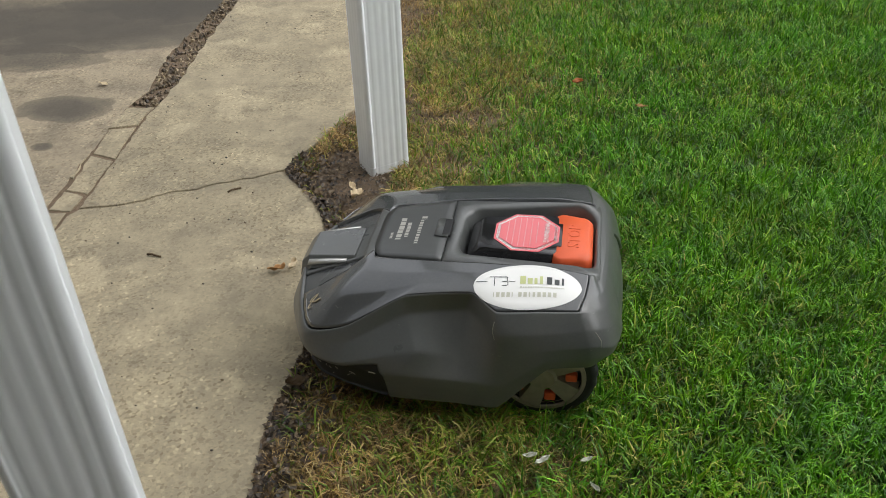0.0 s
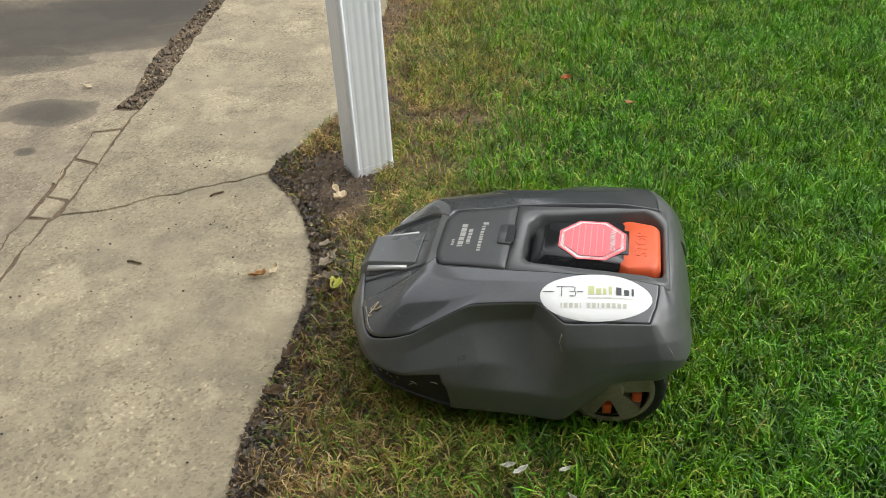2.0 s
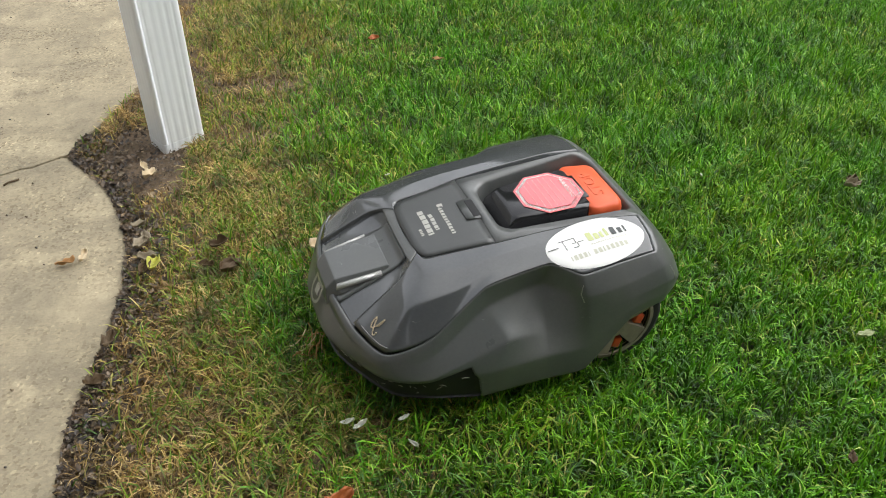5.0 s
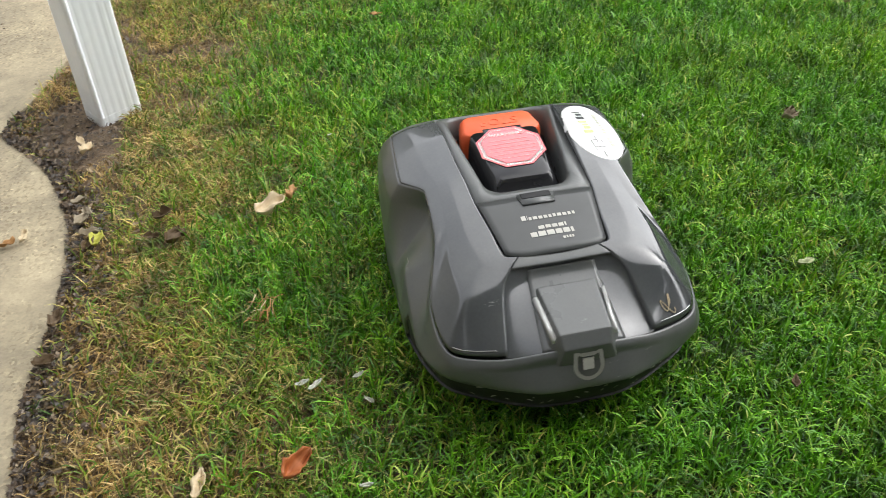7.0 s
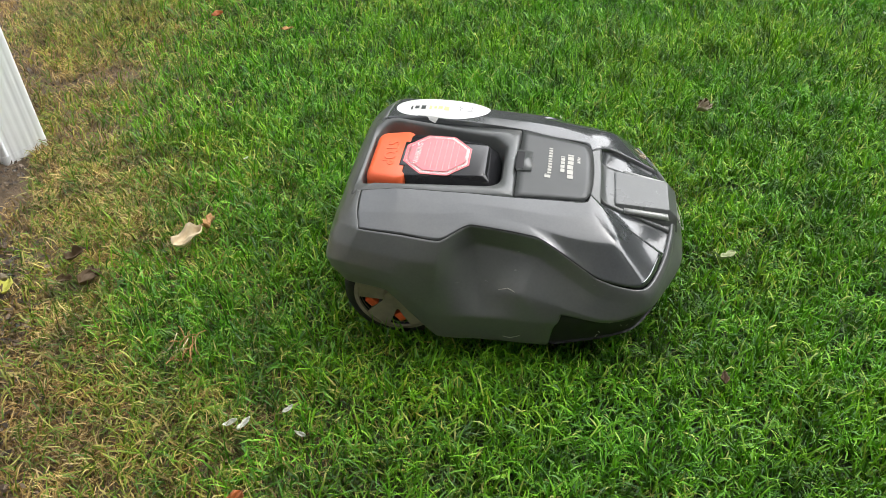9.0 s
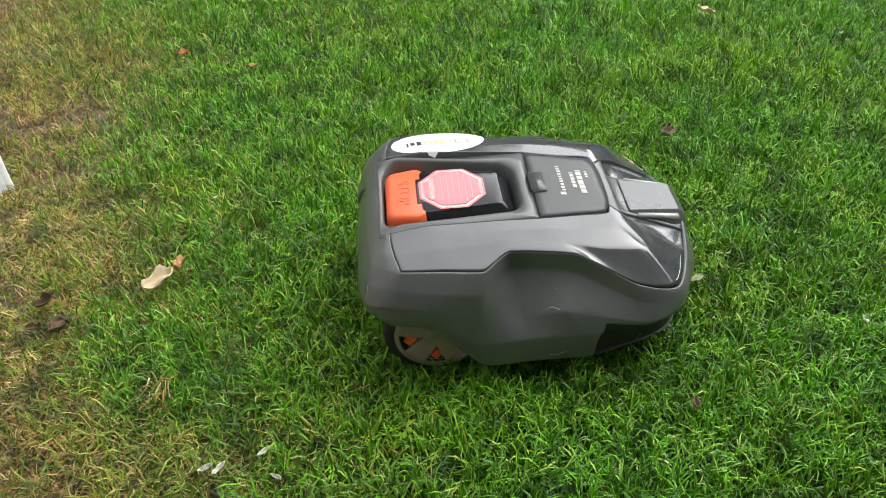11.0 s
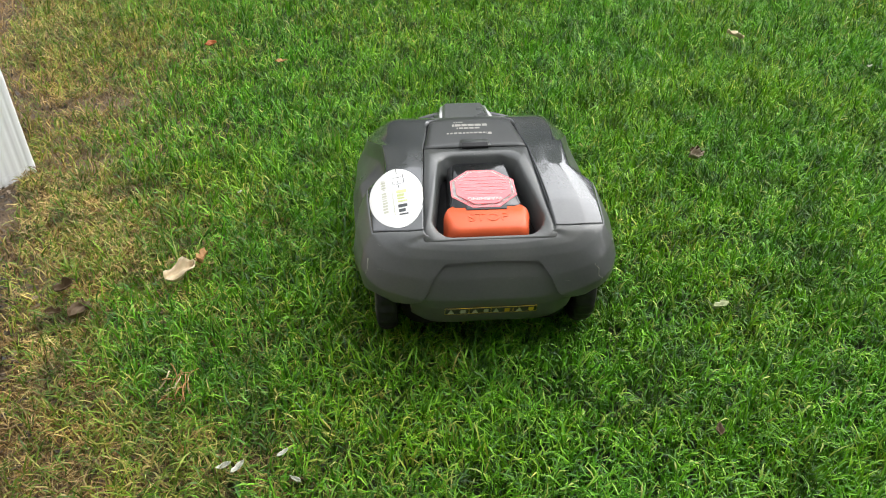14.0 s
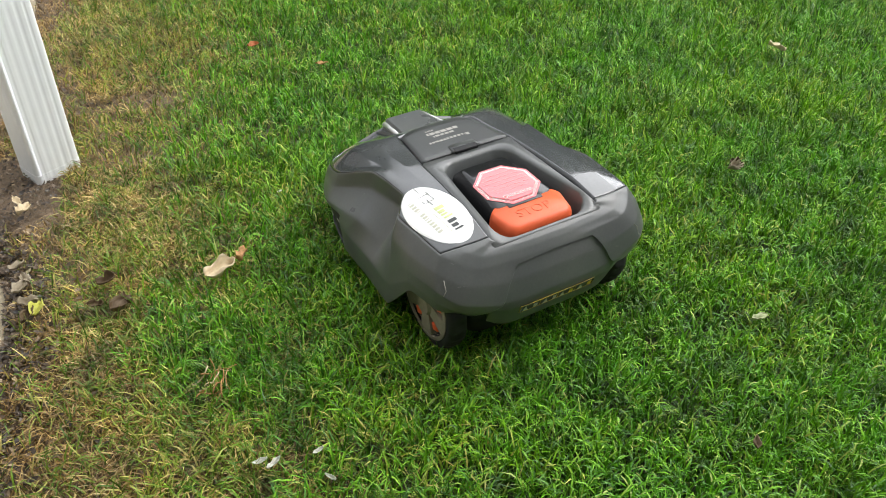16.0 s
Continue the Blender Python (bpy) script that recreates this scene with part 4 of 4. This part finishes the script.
def blades(name, x, y, length, lean, width, mat, label, category, rg, base=-0.012):
    """One object of bent, tapering blades of grass."""
    n = len(x)
    a = 9.0 * field(x, y, 22, 61) + rg.normal(0, 2.0, n)
    tw = a + np.pi / 2 + rg.uniform(-0.6, 0.6, n)
    wx, wy = np.cos(tw) * width / 2, np.sin(tw) * width / 2
    px, py, pz = x.copy(), y.copy(), np.full(n, base)
    v = np.empty((n, 7, 3), np.float32)
    turn = rg.normal(0, 0.5, n)
    for k, (share, thick) in enumerate(((0.0, 0.8), (0.36, 1.0), (0.34, 0.8), (0.3, 0.0))):
        ang = np.minimum(lean * (0.35, 0.35, 1.0, 1.7)[k], 2.0)
        aa = a + turn * k
        px, py, pz = px + np.cos(aa) * np.sin(ang) * length * share, py + np.sin(aa) * np.sin(ang) * length * share, np.maximum(pz + np.cos(ang) * length * share, base)
        if k < 3:
            v[:, 2 * k] = np.stack([px - wx * thick, py - wy * thick, pz], 1)
            v[:, 2 * k + 1] = np.stack([px + wx * thick, py + wy * thick, pz], 1)
        else:
            v[:, 6] = np.stack([px, py, pz], 1)
    b = (np.arange(n) * 7)[:, None]
    loops = np.concatenate([b + [0, 1, 3, 2], b + [2, 3, 5, 4], b + [4, 5, 6]], 1).astype(np.int32).ravel()
    starts = (np.arange(n)[:, None] * 11 + [0, 4, 8]).astype(np.int32).ravel()
    me = bpy.data.meshes.new(name)
    me.vertices.add(n * 7)
    me.vertices.foreach_set("co", v.ravel())
    me.loops.add(n * 11)
    me.loops.foreach_set("vertex_index", loops)
    me.polygons.add(n * 3)
    me.polygons.foreach_set("loop_start", starts)
    me.polygons.foreach_set("use_smooth", np.ones(n * 3, bool))
    me.update()
    me.validate()
    me.materials.append(mat)
    return tagged(new(name, me), label, category, kind="stuff")


def lawn():
    rg = np.random.default_rng(7)
    n1, n2 = 175000, 230000
    x = np.concatenate([rg.uniform(-0.42, 2.6, n1), rg.uniform(-0.42, 3.4, n2)])
    y = np.concatenate([rg.uniform(0.6, 2.0, n1), rg.uniform(2.0, 4.2, n2)])
    d = x - edge_x(y)
    keep = d > 0.0
    # bare soil round the post and in the notch
    bare = (np.hypot((x + 0.22) / 0.13, (y - 1.98) / 0.16) < 1 + 0.5 * (field(x, y, 20, 1) - 0.5)) & (x < -0.13)
    bare |= (x < -0.12 + 0.25 * (field(x, y, 9, 8) - 0.5)) & (y > 2.3) & (rg.uniform(0, 1, len(x)) < 0.85)
    pits = (np.hypot((x - 0.06) / 0.1, (y - 2.33) / 0.05) < 1) & (rg.uniform(0, 1, len(x)) < 0.8)
    keep &= ~bare & ~pits
    x, y, d = x[keep], y[keep], d[keep]
    patchy = field(x, y, 9, 2)
    fine = field(x, y, 26, 3)
    reach = 0.45 + 0.4 * (patchy - 0.5) + np.clip(y - 1.8, 0, 1.5) * 0.22
    dry = np.clip(1.25 - d / reach, 0, 1) * (0.6 + 0.7 * fine)
    # parched beside the post and along the slab's near end
    dry += 0.75 * np.exp(-((x - 0.03) / 0.17) ** 2 - ((y - 2.12) / 0.3) ** 2) + 0.5 * np.exp(-((x + 0.1) / 0.15) ** 2 - ((y - 1.05) / 0.25) ** 2)
    u = rg.uniform(0, 1, len(x))
    straw = u < dry * 0.55
    olive = ~straw & (u < dry * 0.55 + np.clip(0.95 - d / (reach * 2.6), 0, 1) * 0.72 + 0.03 + 0.2 * np.clip(field(x, y, 7, 71) - 0.45, 0, 1))
    thin = rg.uniform(0, 1, len(x)) < np.clip(d * 6, 0.35, 1) * (0.55 + 0.7 * fine)
    green = ~straw & ~olive & (rg.uniform(0, 1, len(x)) < 0.45 + 1.1 * field(x, y, 34, 12))
    n = len(x)
    tall = 0.6 + 0.45 * field(x, y, 5, 5) + 0.4 * field(x, y, 38, 15)
    ln = rg.uniform(0.034, 0.066, n) * tall
    lean = np.abs(rg.normal(0.88, 0.42, n))
    w = rg.uniform(0.002, 0.0039, n)
    s = straw & thin
    blades("dry_grass", x[s], y[s], ln[s] * 0.72, lean[s] + 0.5, w[s] * 0.75, MAT_STRAW, "dry straw-coloured grass along the slab's edge", "grass", rg)
    # matted dead growth lying flat along the slab
    m = 95000
    mx, my = rg.uniform(-0.4, 0.6, m), rg.uniform(0.7, 3.6, m)
    md = mx - edge_x(my)
    ok = (md > 0.01) & (rg.uniform(0, 1, m) < np.clip(1.15 - md / (0.3 + 0.3 * field(mx, my, 9, 2)), 0, 1) * (1.15 * field(mx, my, 15, 44)))
    ok &= ~((np.hypot((mx + 0.22) / 0.13, (my - 1.98) / 0.16) < 1) & (mx < -0.12))
    ok &= ~((mx < -0.08) & (my > 2.3) & (rg.uniform(0, 1, m) < 0.6))
    blades("thatch", mx[ok], my[ok], rg.uniform(0.025, 0.055, ok.sum()), rg.uniform(1.0, 1.6, ok.sum()), rg.uniform(0.0014, 0.0026, ok.sum()), MAT_STRAW, "matted brown thatch along the slab's edge", "thatch", rg)
    s = olive & thin
    blades("fading_grass", x[s], y[s], ln[s] * 0.85, lean[s] + 0.2, w[s] * 0.9, MAT_OLIVE, "short fading olive grass beside the green lawn", "grass", rg)
    blades("lawn_grass", x[green], y[green], ln[green], lean[green], w[green], MAT_GRASS, "lush green lawn grass, mown short", "grass", rg)


lawn()


# ---- trees beyond the lawn ----
def garden_tree(x, y, height, spread, seed):
    """A broad tree: tapered trunk, limbs, and a crown of leaf clumps with gaps."""
    rg = np.random.default_rng(seed)
    thing = tagged(new("garden_tree"), "broad dark green garden tree beyond the lawn", "tree", group="garden trees")
    thing.matrix_world = pose(x, y, -0.02)
    bm = bmesh.new()
    tips = [Vector((rg.uniform(-0.6, 0.6) * spread, rg.uniform(-0.6, 0.6) * spread, height * rg.uniform(0.6, 0.9))) for _ in range(9)]
    tube(bm, [Vector((0, 0, 0)), Vector((0.03, 0, height * 0.2)), Vector((0, 0.03, height * 0.42))], 0.11, 10)
    for p in tips:
        fork = Vector((0, 0.02, height * 0.4))
        tube(bm, [fork, fork.lerp(p, 0.5) + Vector((0, 0, 0.08)), p], 0.035, 6)
    part("trunk", bm, MAT_BARK, thing)
    centres = [p + Vector(rg.normal(0, 0.22 * spread, 3)) for p in tips for _ in range(5)]
    verts, faces = [], []
    for c in centres:
        for d in rg.normal(0, 0.17 * spread, (55, 3)):
            a, b = rg.normal(0, 1, (2, 3))
            a, b = a / np.linalg.norm(a) * 0.09, b / np.linalg.norm(b) * 0.05
            o, k = np.array(c) + d, len(verts)
            verts += [o - a, o + b, o + a, o - b]
            faces.append((k, k + 1, k + 2, k + 3))
    me = bpy.data.meshes.new("crown")
    me.from_pydata([tuple(v) for v in verts], [], faces)
    me.materials.append(MAT_CROWN)
    crown = new("crown", me)
    crown.parent = thing


MAT_BARK = plain("grey_brown_bark", (0.12, 0.09, 0.065), 0.9, 0.0, 0.4, 14, 0.01)
MAT_CROWN = blade_material("tree_leaves", [(0.0, (0.02, 0.04, 0.008)), (0.6, (0.05, 0.09, 0.018)), (1.0, (0.09, 0.13, 0.03))], (0.8, 0.85, 0.8), 0.2)
for tx, ty, th, ts, seed in ((5.6, -1.1, 4.6, 1.0, 3), (7.4, -2.6, 5.4, 1.2, 8), (6.6, 2.6, 5.2, 1.2, 4), (4.2, 9.5, 5.6, 1.3, 5), (-1.5, 10.5, 6.4, 1.4, 6)):
    garden_tree(tx, ty, th, ts, seed)


# ---- litter on the ground ----
def flake_cloud(name, x, y, z, size, mat, label, category, rg):
    """Many small irregular flakes of litter in one object."""
    bm = bmesh.new()
    for px, py, pz, s in zip(x, y, z, size):
        m = Matrix.Translation((px, py, pz)) @ Euler((rg.uniform(-0.7, 0.7), rg.uniform(-0.7, 0.7), rg.uniform(0, 6.28))).to_matrix().to_4x4()
        k = rg.uniform(0.35, 0.8)
        vs = [bm.verts.new(m @ Vector((s * a, s * b * k, s * c))) for a, b, c in ((-0.5, 0, 0.05), (-0.15, 0.5, 0), (0.5, 0.1, 0.12), (0.1, -0.5, 0))]
        bm.faces.new((vs[0], vs[1], vs[3]))
        bm.faces.new((vs[1], vs[2], vs[3]))
    return tagged(finish(name, bm, mat, smooth=False), label, category, kind="stuff")


def litter():
    rg = np.random.default_rng(21)
    n = 5200
    y = rg.uniform(0.75, 2.1, n)
    x = edge_x(y) + rg.exponential(0.036, n) - 0.014
    near = rg.uniform(0, 1, n) < 0.35 + 0.75 * field(x, y, 14, 31)
    flake_cloud("leaf_litter", x[near], y[near], np.full(near.sum(), 0.004), rg.uniform(0.006, 0.02, near.sum()), MAT_LITTER, "dark crumbled leaf litter along the slab's edge", "leaf litter", rg)
    n = 1500
    a = rg.uniform(0, 6.28, n)
    r = np.sqrt(rg.uniform(0, 1, n))
    flake_cloud("wood_chips", -0.26 + 0.15 * r * np.cos(a), 2.03 + 0.2 * r * np.sin(a), np.full(n, -0.004), rg.uniform(0.004, 0.014, n), MAT_LITTER, "brown chips and crumbs on bare soil by the post", "wood chips", rg)
    n = 1600
    y = rg.uniform(2.2, 4.2, n)
    x = rg.uniform(-0.26, 0.08, n)
    flake_cloud("wood_chips", x, y, np.full(n, -0.002), rg.uniform(0.005, 0.018, n), MAT_LITTER, "brown chips scattered over the bare soil strip", "wood chips", rg)
    # gravel and leaves in the driveway joint
    bm = bmesh.new()
    n = 900
    for _ in range(n):
        py = rg.uniform(2.38, 3.5)
        lo, hi = np.interp(py, [2.38, 2.5, 2.76, 3.1, 3.5], [-0.965, -0.95, -0.98, -0.962, -0.925]), np.interp(py, [2.38, 2.6, 3.5], [-0.888, -0.88, -0.885])
        px = rg.uniform(lo, hi)
        s = rg.uniform(0.004, 0.011)
        m = Matrix.Translation((px, py, -0.012 + rg.uniform(0, 0.013))) @ Euler((rg.uniform(0, 3), rg.uniform(0, 3), rg.uniform(0, 3))).to_matrix().to_4x4()
        c = [bm.verts.new(m @ Vector((s * q[0], s * q[1] * 0.8, s * q[2] * 0.6))) for q in ((1, 0, 0), (-1, 0, 0), (0, 1, 0), (0, -1, 0), (0, 0, 1), (0, 0, -1))]
        for i, j, k in ((0, 2, 4), (2, 1, 4), (1, 3, 4), (3, 0, 4), (2, 0, 5), (1, 2, 5), (3, 1, 5), (0, 3, 5)):
            bm.faces.new((c[i], c[j], c[k]))
    tagged(finish("gravel", bm, MAT_GRAVEL, smooth=False), "brown gravel and crumbs filling the driveway joint", "gravel", kind="stuff")
    bm = bmesh.new()
    for _ in range(140):
        px, py = rg.uniform(-0.88, -0.3), rg.uniform(0.9, 3.2)
        if px > edge_x(py) - 0.03:
            continue
        s = rg.uniform(0.0012, 0.0042)
        c = [bm.verts.new((px + s * q[0], py + s * q[1], 0.001 + s * q[2])) for q in ((1, 0, 0.3), (-1, 0.2, 0.3), (0, 1, 0.3), (0.2, -1, 0.3), (0, 0, 1), (0, 0, -0.6))]
        for i, j, k in ((0, 2, 4), (2, 1, 4), (1, 3, 4), (3, 0, 4), (2, 0, 5), (1, 2, 5), (3, 1, 5), (0, 3, 5)):
            bm.faces.new((c[i], c[j], c[k]))
    tagged(finish("grit", bm, MAT_LITTER, smooth=False), "dark crumbs of grit on the concrete", "grit", kind="stuff")


MAT_LITTER = blade_material("leaf_litter", [(0.0, (0.025, 0.017, 0.011)), (0.5, (0.075, 0.05, 0.03)), (0.85, (0.16, 0.11, 0.065)), (1.0, (0.34, 0.26, 0.16))], (0.8, 0.75, 0.7), 0.05)
MAT_GRAVEL = blade_material("joint_gravel", [(0.0, (0.06, 0.045, 0.03)), (0.5, (0.16, 0.12, 0.08)), (0.9, (0.3, 0.24, 0.16)), (1.0, (0.45, 0.36, 0.22))], (0.8, 0.78, 0.75), 0.02)
litter()


def leaf(x, y, z, size, turn, curl, tilt, mat, label, slim=0.55):
    """A dry leaf: a pointed blade with a midrib fold, curled along its length."""
    bm = bmesh.new()
    rg = random.Random(int(abs(x) * 7919 + abs(y) * 104729))
    n, m = 9, 4
    g = []
    for i in range(n + 1):
        t = i / n
        half = slim * 0.5 * math.sin(math.pi * min(1, t * 0.94 + 0.03)) ** 0.75 * (1 + 0.7 * noise.noise(Vector((t * 6, x * 50, y * 50))))
        row = []
        for j in range(-m, m + 1):
            s = j / m
            bend = curl * (t - 0.5)
            px = math.sin(bend) / max(abs(curl), 0.01) if abs(curl) > 0.01 else t - 0.5
            pz = (1 - math.cos(bend)) / max(abs(curl), 0.01)
            cup = half * abs(s) * (0.3 + 0.35 * abs(curl)) + 0.22 * noise.noise(Vector((t * 3.1 + x * 40, s * 1.7 + y * 30, 1.0)))
            row.append(bm.verts.new((px * size, half * s * size * (1 - 0.15 * abs(curl) * abs(s)), (pz + cup) * size)))
        g.append(row)
    for r0, r1 in zip(g, g[1:]):
        for j in range(2 * m):
            bm.faces.new((r0[j], r0[j + 1], r1[j + 1], r1[j]))
    bmesh.ops.remove_doubles(bm, verts=bm.verts, dist=1e-5)
    bmesh.ops.solidify(bm, geom=bm.faces[:], thickness=0.0007)
    ob = finish("leaf", bm, mat)
    ob.matrix_world = pose(x, y, z, tilt, rg.uniform(-12, 12), turn)
    return tagged(ob, label, "leaf")


MAT_TANLEAF = plain("tan_leaf", (0.42, 0.22, 0.08), 0.7, 0, 0.35, 90)
MAT_DARKLEAF = plain("dark_brown_leaf", (0.1, 0.062, 0.026), 0.7, 0, 0.4, 90)
MAT_PETAL = plain("white_petal", (0.66, 0.66, 0.57), 0.6, 0, 0.25, 120)
MAT_ORANGELEAF = plain("orange_leaf", (0.4, 0.12, 0.03), 0.6, 0, 0.3, 90)
MAT_YELLOWLEAF = plain("yellow_green_leaf", (0.42, 0.42, 0.06), 0.6, 0, 0.3, 90)
MAT_GREYLEAF = plain("grey_leaf", (0.3, 0.25, 0.17), 0.7, 0, 0.35, 90)
MAT_PALELEAF = plain("pale_green_leaf", (0.36, 0.4, 0.2), 0.6, 0, 0.25, 90)

leaf(0.195, 1.523, 0.028, 0.075, 25, 1.6, 10, MAT_CREAM, "cream curled dry leaf lying on the grass", 0.6)
leaf(0.24, 1.55, 0.03, 0.05, 60, 1.8, -15, MAT_TANLEAF, "tan curled dry leaf lying on the grass", 0.6)


def dead_tuft(x, y, z):
    """A tangle of dead stems lying on the grass."""
    thing = tagged(new("dead_tuft"), "tangle of tan dead stems lying on the grass", "dead stems")
    thing.matrix_world = pose(x, y, z)
    rg = random.Random(12)
    for k in range(20):
        a, ln = radians(rg.choice((50, 70, 85, 25)) + rg.uniform(-18, 18)), rg.uniform(0.025, 0.065)
        ox, oy, bend = rg.uniform(-0.022, 0.022), rg.uniform(-0.03, 0.03), rg.uniform(-0.8, 0.8)
        pts = []
        for q in range(6):
            f = q / 5 - 0.5
            pts.append(Vector((ox + math.cos(a + bend * f) * ln * f, oy + math.sin(a + bend * f) * ln * f, 0.012 + 0.012 * math.sin(3 * f + k))))
        bm = bmesh.new()
        tube(bm, pts, rg.uniform(0.0006, 0.0014), 5)
        part("stem", bm, MAT_TANLEAF if k % 3 else MAT_CREAM, thing)


dead_tuft(0.155, 1.235, 0.014)
for lx, ly, ls, lt in ((0.228, 1.027, 0.04, 35), (0.21, 1.037, 0.035, 5), (0.301, 1.032, 0.03, 20), (0.312, 0.976, 0.03, -50), (0.281, 0.822, 0.03, 0), (1.057, 1.65, 0.018, 80), (0.345, 1.757, 0.017, 20), (1.359, 0.892, 0.025, 80), (2.073, 1.797, 0.025, 0)):
    leaf(lx, ly, 0.032, ls * 0.8, lt, 1.8, 15, MAT_PETAL, "small white curled petal caught in the grass", 0.4)
leaf(0.185, 0.884, 0.03, 0.065, 40, 1.6, 20, MAT_ORANGELEAF, "orange curled leaf lying on the grass", 0.7)
leaf(0.04, 0.885, 0.02, 0.06, 80, 1.0, 0, MAT_CREAM, "cream dry leaf scrap sunk in the grass", 0.4)
leaf(1.36, 1.555, 0.04, 0.06, 20, 2.4, 40, MAT_GREYLEAF, "grey-brown crumpled leaf standing on the grass", 0.6)
leaf(1.39, 1.565, 0.035, 0.045, 110, 2.2, -40, MAT_DARKLEAF, "dark brown crumpled leaf standing on the grass", 0.6)
leaf(1.817, 2.061, 0.04, 0.055, 120, 1.0, 25, MAT_CREAM, "cream dry leaf lying on the grass", 0.6)
leaf(1.147, 1.102, 0.034, 0.036, 5, 0.7, 0, MAT_PALELEAF, "pale green leaf lying on the grass", 0.5)
leaf(2.031, 1.501, 0.038, 0.05, 60, 1.0, 10, MAT_CREAM, "cream dry leaf lying on the grass", 0.5)
leaf(0.378, 2.502, 0.032, 0.035, 0, 1.0, 20, MAT_ORANGELEAF, "orange curled leaf lying on the grass", 0.6)
leaf(0.547, 2.339, 0.03, 0.035, 0, 1.0, 10, MAT_TANLEAF, "tan curled dry leaf lying on the grass", 0.5)
leaf(0.981, 0.849, 0.03, 0.03, 60, 1.5, 10, MAT_DARKLEAF, "dark brown crumpled leaf in the grass", 0.6)
for lx, ly, ls, lt in ((-0.024, 1.567, 0.045, 10), (-0.004, 1.48, 0.055, 50), (0.012, 1.497, 0.04, 120), (-0.168, 1.502, 0.05, 70), (-0.045, 1.50, 0.035, 0), (-0.21, 1.30, 0.05, 70), (-0.215, 1.2, 0.045, 20)):
    leaf(lx, ly, 0.018, ls, lt, 2.0, 15, MAT_DARKLEAF, "dark brown crumpled leaf on dry grass", 0.65)
for lx, ly, ls, lt in ((-0.188, 1.59, 0.05, 60), (-0.178, 1.612, 0.045, 120), (-0.2, 1.665, 0.04, 30), (-0.17, 1.545, 0.045, 10)):
    leaf(lx, ly, 0.014, ls, lt, 2.0, 10, MAT_GREYLEAF, "grey crumpled leaf at the slab's edge", 0.6)
leaf(-0.152, 1.512, 0.02, 0.05, 75, 1.2, 10, MAT_YELLOWLEAF, "yellow-green leaf at the slab's edge", 0.6)
leaf(-0.203, 1.862, 0.012, 0.05, 60, 1.8, 10, MAT_CREAM, "cream curled dry leaf on the soil", 0.6)
leaf(-0.218, 1.9, 0.012, 0.04, 120, 1.8, 10, MAT_CREAM, "cream curled dry leaf on the soil", 0.5)
leaf(-0.332, 1.948, -0.003, 0.028, -20, 0.6, 0, MAT_CREAM, "cream leaf scrap on the soil", 0.6)
leaf(-0.332, 1.563, 0.006, 0.045, 10, 1.6, 0, MAT_TANLEAF, "brown curled dry leaf on the concrete", 0.5)
leaf(-0.3, 1.576, 0.008, 0.04, 75, 1.6, 0, MAT_CREAM, "cream curled dry leaf on the concrete", 0.45)
leaf(-1.114, 2.529, 0.002, 0.03, 0, 0.5, 0, MAT_CREAM, "cream leaf scrap on the driveway", 0.5)


def twig(x, y, turn):
    bm = bmesh.new()
    tube(bm, [Vector((-0.018, 0, 0.003)), Vector((-0.006, 0.001, 0.005)), Vector((0.006, -0.001, 0.004)), Vector((0.018, -0.001, 0.003))], 0.0025)
    ob = finish("twig", bm, MAT_DARKLEAF)
    ob.matrix_world = pose(x, y, 0, 0, 0, turn)
    tagged(ob, "short dark twig lying on the concrete", "twig")


twig(-0.628, 1.612, -12)
twig(-0.52, 1.9, 40)


# ---- movement ----
def motions():
    walk(MOWER, [(t, pose(x, y, 0, 0, 0, turn)) for t, x, y, turn in MOWER_PATH])
    ts = [r[0] for r in MOWER_PATH]
    for wheel, side in zip(WHEELS, (1, -1)):
        rolled, last, rows = 0.0, None, []
        for k in range(33):
            t = k / 2
            x, y, a = (float(np.interp(t, ts, [r[i] for r in MOWER_PATH])) for i in (1, 2, 3))
            a = radians(a)
            wx, wy = x - 0.046 * math.cos(a) - side * 0.178 * math.sin(a), y - 0.046 * math.sin(a) + side * 0.178 * math.cos(a)
            if last:
                rolled += ((wx - last[0]) * math.cos(a) + (wy - last[1]) * math.sin(a)) / 0.094
            last = (wx, wy)
            rows.append((t, pose(-0.046, side * 0.178, 0.094, 0, math.degrees(rolled), 0)))
        walk(wheel, rows)


motions()
